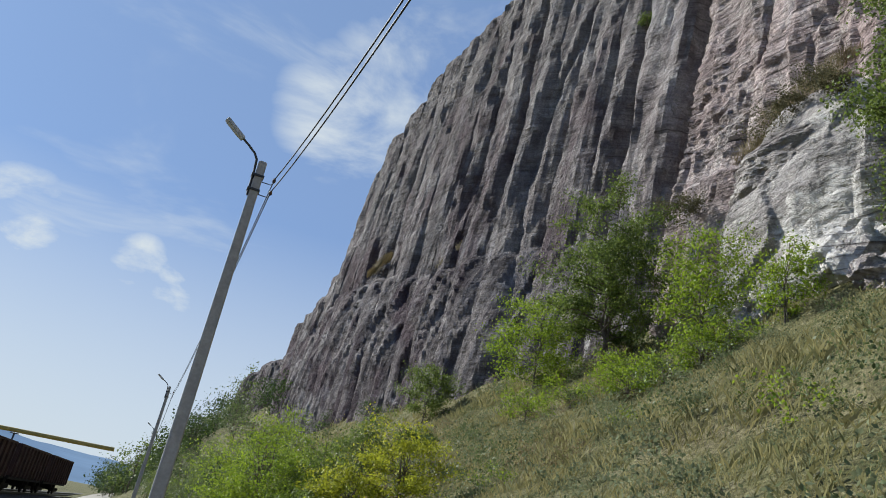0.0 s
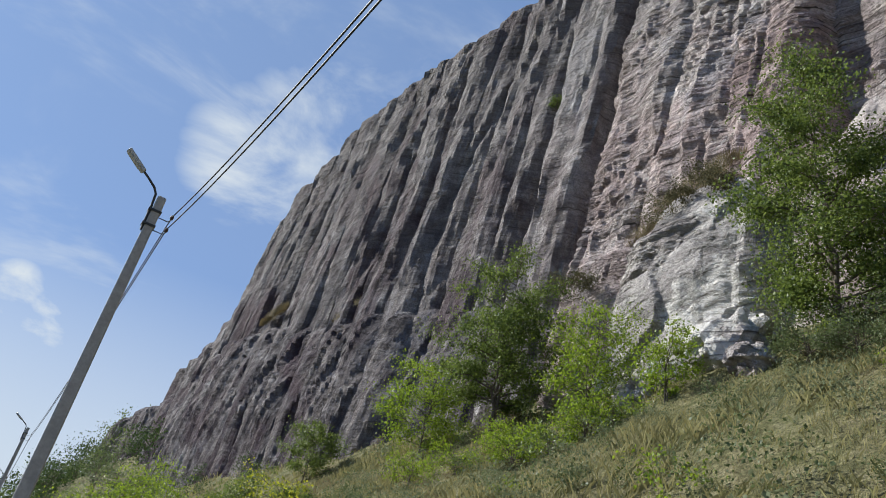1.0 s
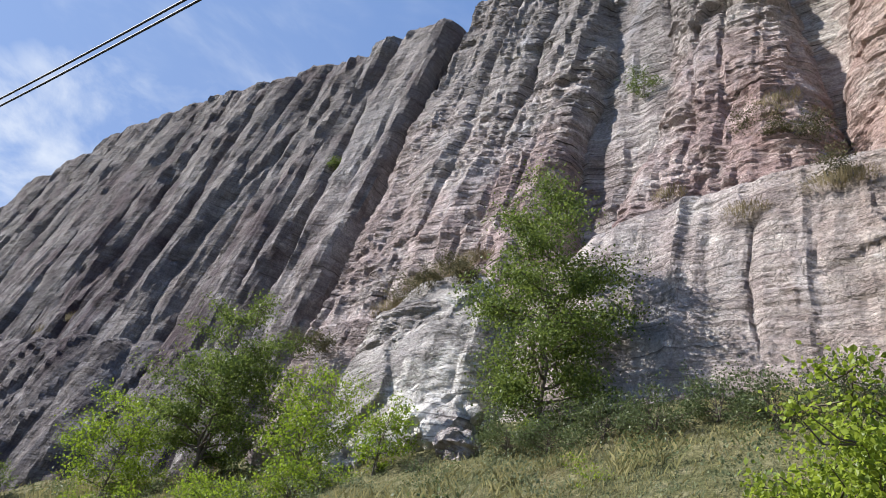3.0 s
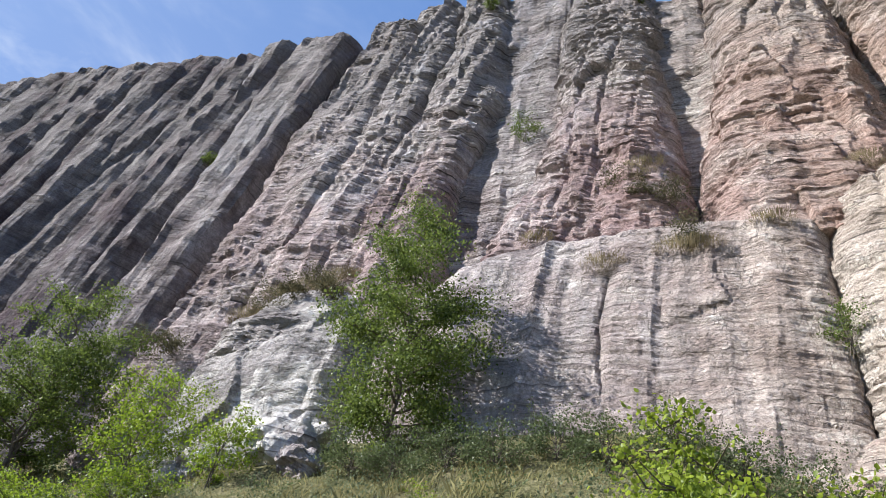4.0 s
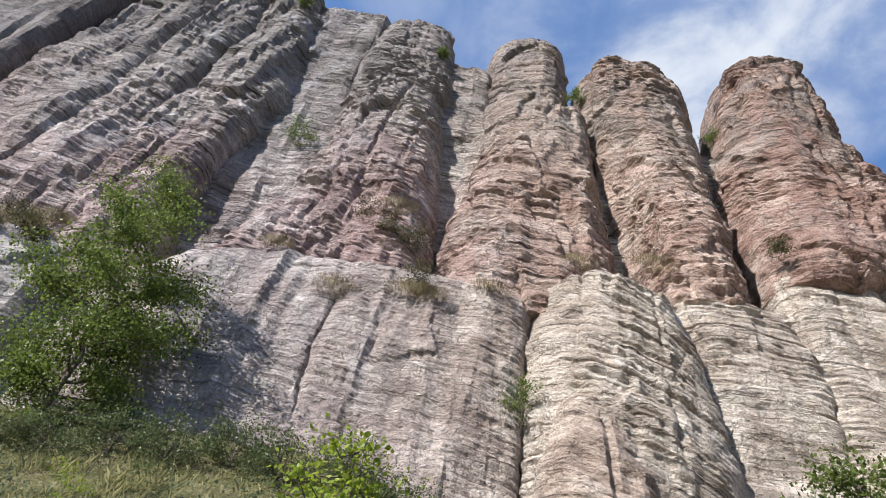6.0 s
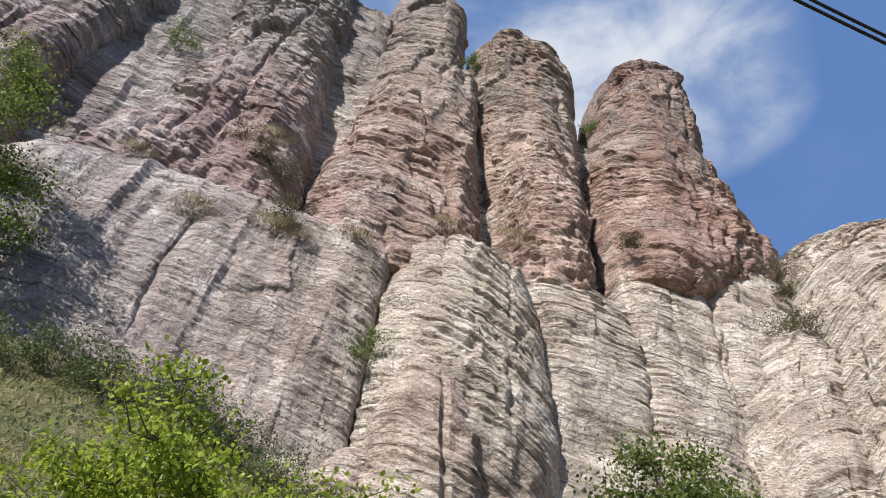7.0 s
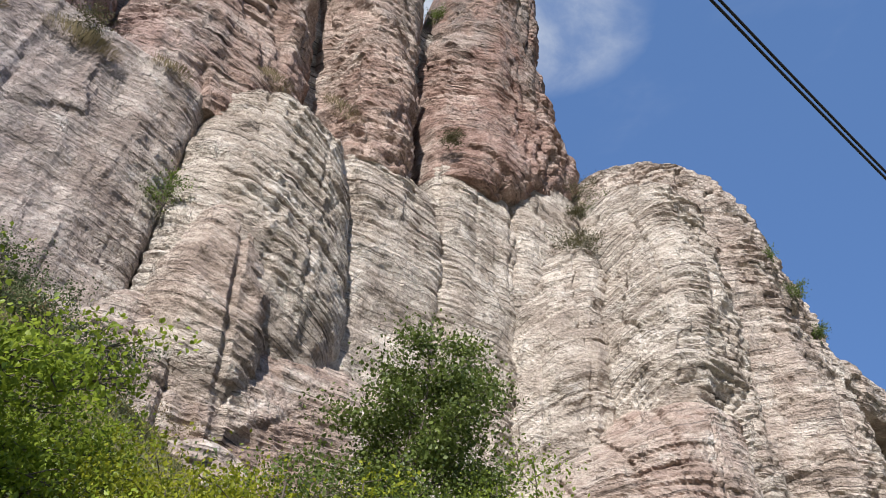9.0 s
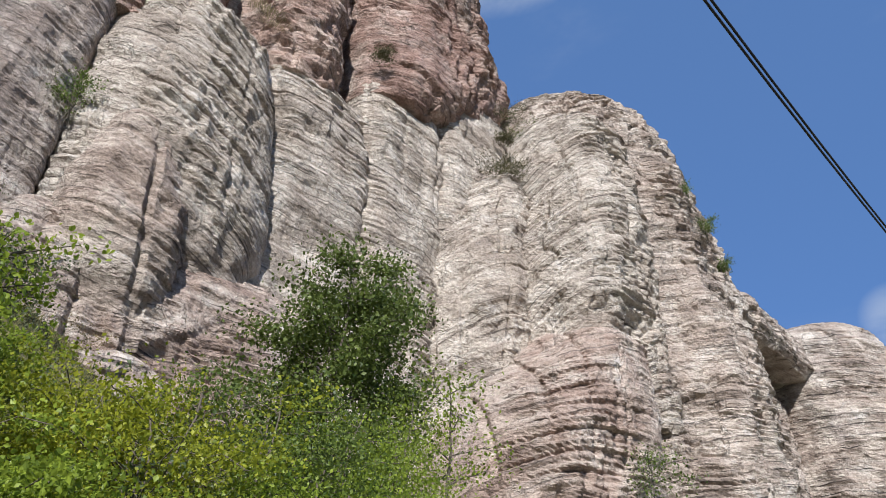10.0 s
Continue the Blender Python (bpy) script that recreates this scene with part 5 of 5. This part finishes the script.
for k in range(232):
    y = rng.uniform(46, 235)
    x = rng.uniform(3.2, 16 if y < 90 else 30)
    if k >= 125:
        y = rng.uniform(112, 200)
        x = rng.uniform(-1.6 - (y - 112) * 0.02, 7.0)
    if k > 191:
        x, y = rng.uniform(2.6, 9.0), rng.uniform(46, 105)
    elif k > 163:
        x, y = rng.uniform(4.5, 12.5), rng.uniform(44, 88)
    elif k > 160:
        x, y = -2.2 + (k - 161) * 1.3, 126.5
    z = float(ground_height(np.array([x]), np.array([y]))[0])
    g = rng.uniform(0.5, 0.95) * (0.5 if y < 90 else 0.95 if k < 125 else 1.2 if k < 161 else 0.75 if k < 164 else 0.5)
    copy_thing(kinds[rng.randrange(4)], pose(x, y, z, 0, 0, rng.uniform(0, 360)) @ Matrix.Scale(g, 4))


# ---------------------------------------------------------------- growth on the ledges
def tuft(x, y, z, wide, tall, seed, mat, label, category="grass tuft"):
    """A clump of thin leaves that bend outwards from a rock ledge."""
    g = np.random.default_rng(seed)
    n = int(900 * wide)
    a = g.uniform(0, 2 * math.pi, n)
    r = np.sqrt(g.uniform(0, 1, n)) * 0.5
    p = np.stack([r * np.cos(a) * 0.8, r * np.sin(a) * wide * 2.0, g.uniform(-0.35, 0.05, n)], -1)
    h = tall * 0.5 * g.uniform(0.25, 1.0, n)
    out = np.stack([np.cos(a), np.sin(a), a * 0], -1) * (h * g.uniform(0.1, 0.7, n))[:, None]
    side = np.stack([-np.sin(a), np.cos(a), a * 0], -1) * 0.009
    up = np.stack([a * 0, a * 0, h], -1)
    v = np.stack([p - side, p + side, p + up * 0.65 + out * 0.4 + side * 0.7, p + up * 0.65 + out * 0.4 - side * 0.7, p + up * 0.95 + out], 1).reshape(-1, 3)
    k = np.arange(n)[:, None] * 5
    f = np.concatenate([k + (0, 1, 2), k + (0, 2, 3), k + (3, 2, 4)], 0)
    ob = new("grass_tuft", mesh("grass_tuft", v, f, mat))
    ob.location = (x, y, z)
    return tagged(ob, label, category, "tufts on the rock ledges")


for k, (x, y, z, wide, tall) in enumerate((
        (16.6, 77.9, 29.0, 3.2, 1.1), (16.7, 66.4, 26.8, 4.0, 1.1), (17.9, 47.6, 23.0, 2.2, 0.9), (17.5, 49.6, 22.2, 1.6, 0.8), (18.7, 16.3, 19.9, 1.3, 0.7),
        (18.9, 15.2, 20.4, 1.2, 0.7), (18.1, 17.2, 19.0, 1.0, 0.6), (18.9, 6.8, 21.2, 0.7, 0.6), (18.2, 1.2, 19.2, 1.2, 0.7), (19.0, 2.7, 24.7, 0.9, 0.6),
        (18.0, 18.3, 17.9, 1.1, 0.6), (19.0, -8.0, 23.9, 1.0, 0.5), (19.2, -5.0, 23.4, 0.8, 0.5), (19.6, -14.6, 25.6, 0.7, 0.9), (18.8, -23.0, 25.2, 1.0, 0.8),
        (18.9, -23.4, 26.2, 0.8, 0.8), (18.2, 4.0, 18.9, 0.8, 0.5), (18.4, -1.5, 20.2, 0.8, 0.5))):
    tuft(x, y, z, wide, tall, 300 + k, STRAW, "straw-coloured dry grass tuft on a rock ledge")
for k, (x, y, z, h) in enumerate(((21.2, 8.8, 31.0, 1.5), (20.3, 29.3, 32.9, 0.9), (18.5, -2.9, 14.8, 1.5), (22.4, -14.0, 39.4, 1.3), (21.8, -5.6, 40.6, 1.1), (18.6, -23.4, 26.6, 1.9),
                                  (13.3, -29.6, 24.4, 1.1), (12.7, -30.6, 22.4, 1.2), (12.5, -31.4, 20.4, 1.0), (20.9, 12.6, 45.8, 0.8), (21.6, 3.0, 43.0, 0.7), (19.0, -20.2, 14.0, 1.2))):
    plant("ledge_shrub", "shrub", "small green shrub rooted in a rock ledge", x, y, h, 0.45 * h, 400 + k, 1500, 0.08, LEAF_TREE, 4, 0.02, 6,
          "shrubs on the rock ledges", 0.28, z)

for k, (x, y, z, h) in enumerate(((17.1, 15.8, 17.9, 0.6), (17.1, 14.7, 18.1, 0.85), (17, 16.6, 17.1, 1.1), (16.9, 13.8, 17.4, 0.6), (17.6, 21.4, 16.1, 0.85), (17.5, 22.2, 15.8, 1.1), (19.4, 2.9, 23.2, 0.6), (19.4, 1.7, 22.8, 0.85), (19.5, 3.7, 23.9, 1.1), (18.6, 1.1, 19.2, 0.6), (18.9, 1.3, 20.1, 0.85), (18.4, -21.9, 27.4, 1.1), (18.2, -21.2, 25.6, 0.6), (17.2, -20.7, 22.6, 0.85), (17.4, -19.8, 22.1, 1.1), (18.6, -13.3, 25.4, 0.6), (18.6, 1.2, 19.4, 0.85))):
    plant("ledge_shrub", "shrub", "dry brown-green shrub on a rock ledge", x, y, h, 0.7 * h, 450 + k, 1700, 0.07, DRY_LEAF, 5, 0.0, 6, "shrubs on the rock ledges", 0.42, z, bare=False)


# ---------------------------------------------------------------- fallen rock
def boulder(x, y, size, seed, tint, label, sink=0.3):
    bm = bmesh.new()
    bmesh.ops.create_icosphere(bm, subdivisions=4, radius=1.0)
    co = np.array([v.co[:] for v in bm.verts])
    val, _ = facets(co[:, 0] * 1.3 + seed, co[:, 1] * 1.3, co[:, 2] * 1.6, seed)
    grit = field(co[:, 0] * 5, co[:, 1] * 5, co[:, 2] * 7 + seed, 3)
    co = co * (1 + 0.42 * val + 0.05 * grit)[:, None] * np.array(size)
    for v, c in zip(bm.verts, co):
        v.co = c
    me = bpy.data.meshes.new("boulder")
    bm.to_mesh(me)
    bm.free()
    me.materials.append(ROCK)
    me.attributes.new("bed", "FLOAT", "POINT").data.foreach_set("value", (co[:, 2] + 0.3 * co[:, 0] + seed).astype(np.float32))
    ob = new("boulder", me)
    ob.location = (x, y, float(ground_height(np.array([x]), np.array([y]))[0]) + size[2] * (1 - 2 * sink) * 0.5)
    ob.rotation_euler = (0, 0, seed * 1.3)
    ob.color = tint
    return tagged(ob, label, "boulder", "fallen rocks below the cliff")


boulder(15.8, 12.5, (0.8, 1.05, 1.15), 3, (0.25, 0.0, 0.6, 1.0), "large pale pinkish boulder under the white scar", 0.15)
boulder(15.7, 14.9, (0.6, 0.9, 0.7), 5, (0.2, 0.0, 0.6, 1.0), "pale broken boulder at the foot of the outcrop")
boulder(15.4, 15.8, (0.5, 0.6, 0.5), 8, (0.1, 0.0, 0.6, 1.0), "small pale stone at the foot of the outcrop")
boulder(15.2, 11.3, (0.7, 0.6, 0.55), 9, (0.3, 0.0, 0.6, 1.0), "pale stone half sunk in the grass")
boulder(16.3, -5.5, (0.9, 1.2, 0.8), 12, (0.5, 0.0, 0.8, 1.0), "rosy boulder below the overhang")
boulder(16.0, -9.5, (0.7, 0.9, 0.6), 13, (0.3, 0.0, 0.8, 1.0), "pale boulder below the cream slab")

for k, (x, y, h) in enumerate(((13.6, 19.4, 1.0), (13.2, 18.2, 0.9), (12.6, 20.6, 0.8), (13.8, 15.6, 0.8), (12.0, 22.4, 0.9), (13.4, 15.4, 0.7), (12.8, 16.2, 0.7), (12.3, 17.1, 0.6), (13.8, 14.7, 0.6))):
    plant("bush", "bush", "low yellow-green bush spreading in the dry grass", x, y, h, 0.9, 600 + k, 1500, 0.08, LEAF_BRIGHT, 6, 0.02, 6, "low bushes of the bank", 0.35)

# ---------------------------------------------------------------- low plants scattered on the bank
weeds = []
for k in range(4):
    weeds.append(plant("weed", "weed", ("grey-green wormwood clump in the dry grass", "yellow-green weed in the dry grass", "dark green weed in the dry grass", "straw-coloured seeding weed in the dry grass")[k],
                       9.0 + k, 12.0 + 2 * k, 0.55 + 0.08 * k, 0.32, 500 + k, 330, 0.042, (WORMWOOD, LEAF_BRIGHT, LEAF_DARK, STRAW)[k], 6, 0.02, 4, "weeds of the bank", 0.3, far=True, bare=False))
for k in range(280):
    x, y = rng.uniform(3.6, 16.2), rng.uniform(-9, 33)
    g = rng.uniform(0.7, 1.9)
    copy_thing(weeds[(0, 0, 2, 2, 3, 2, 0, 0, 2, 1)[rng.randrange(10)]], pose(x, y, float(ground_height(np.array([x]), np.array([y]))[0]), 0, 0, rng.uniform(0, 360)) @ Matrix.Scale(g, 4))


# ---------------------------------------------------------------- grass of the bank
def blades(name, n, seed, xa, xb, ya, yb, low, high, mat, label, clump=0.6):
    g = np.random.default_rng(seed)
    x, y = g.uniform(xa, xb, n * 2), g.uniform(ya, yb, n * 2)
    keep = g.uniform(0, 1, n * 2) < np.clip(0.55 + 1.1 * field(x * clump, y * clump, x * 0 + seed, 3), 0.08, 1)
    x, y = x[keep][:n], y[keep][:n]
    n = len(x)
    z = ground_height(x, y) - 0.02
    tall = (low + (high - low) * g.uniform(0, 1, n) ** 1.6) * np.clip(0.8 + 0.9 * field(x * 0.5 + 4, y * 0.5, x * 0 + seed, 3), 0.35, 1.6)
    a = g.uniform(0, 2 * math.pi, n)
    side = np.stack([np.cos(a), np.sin(a), a * 0], -1) * (0.004 + 0.016 * np.minimum(tall, 0.16) - 0.008 * np.clip(tall - 0.16, 0, 0.2))[:, None]
    bend = np.stack([np.cos(a + 1.7), np.sin(a + 1.7), a * 0], -1) * (tall * g.uniform(0.15, 0.9, n))[:, None]
    p = np.stack([x, y, z], -1)
    up = np.stack([x * 0, x * 0, tall], -1)
    v = np.stack([p - side, p + side, p + 0.6 * up + 0.35 * bend + side * 0.5, p + up + bend], 1).reshape(-1, 3)
    k = np.arange(n)[:, None] * 4
    f = np.concatenate([k + (0, 1, 2), k + (0, 2, 3)], 0)
    return tagged(new(name, mesh(name, v, f, mat)), label, "grass", kind="stuff")


blades("grass", 120000, 31, 2.4, 17.0, -12.0, 34.0, 0.035, 0.16, GRASS, "dry green and straw-coloured grass covering the bank")
blades("grass", 18000, 32, 3.0, 16.5, 30.0, 75.0, 0.12, 0.45, GRASS, "taller dry grass farther along the bank")
blades("weeds", 60000, 33, 3.0, 16.5, -10.0, 34.0, 0.035, 0.17, WORMWOOD, "grey-green wormwood among the dry grass", 0.8)
blades("tall_grass", 40000, 34, 3.2, 16.5, -10.0, 34.0, 0.16, 0.40, GRASS, "taller straw-coloured seeding grass in clumps", 1.3)
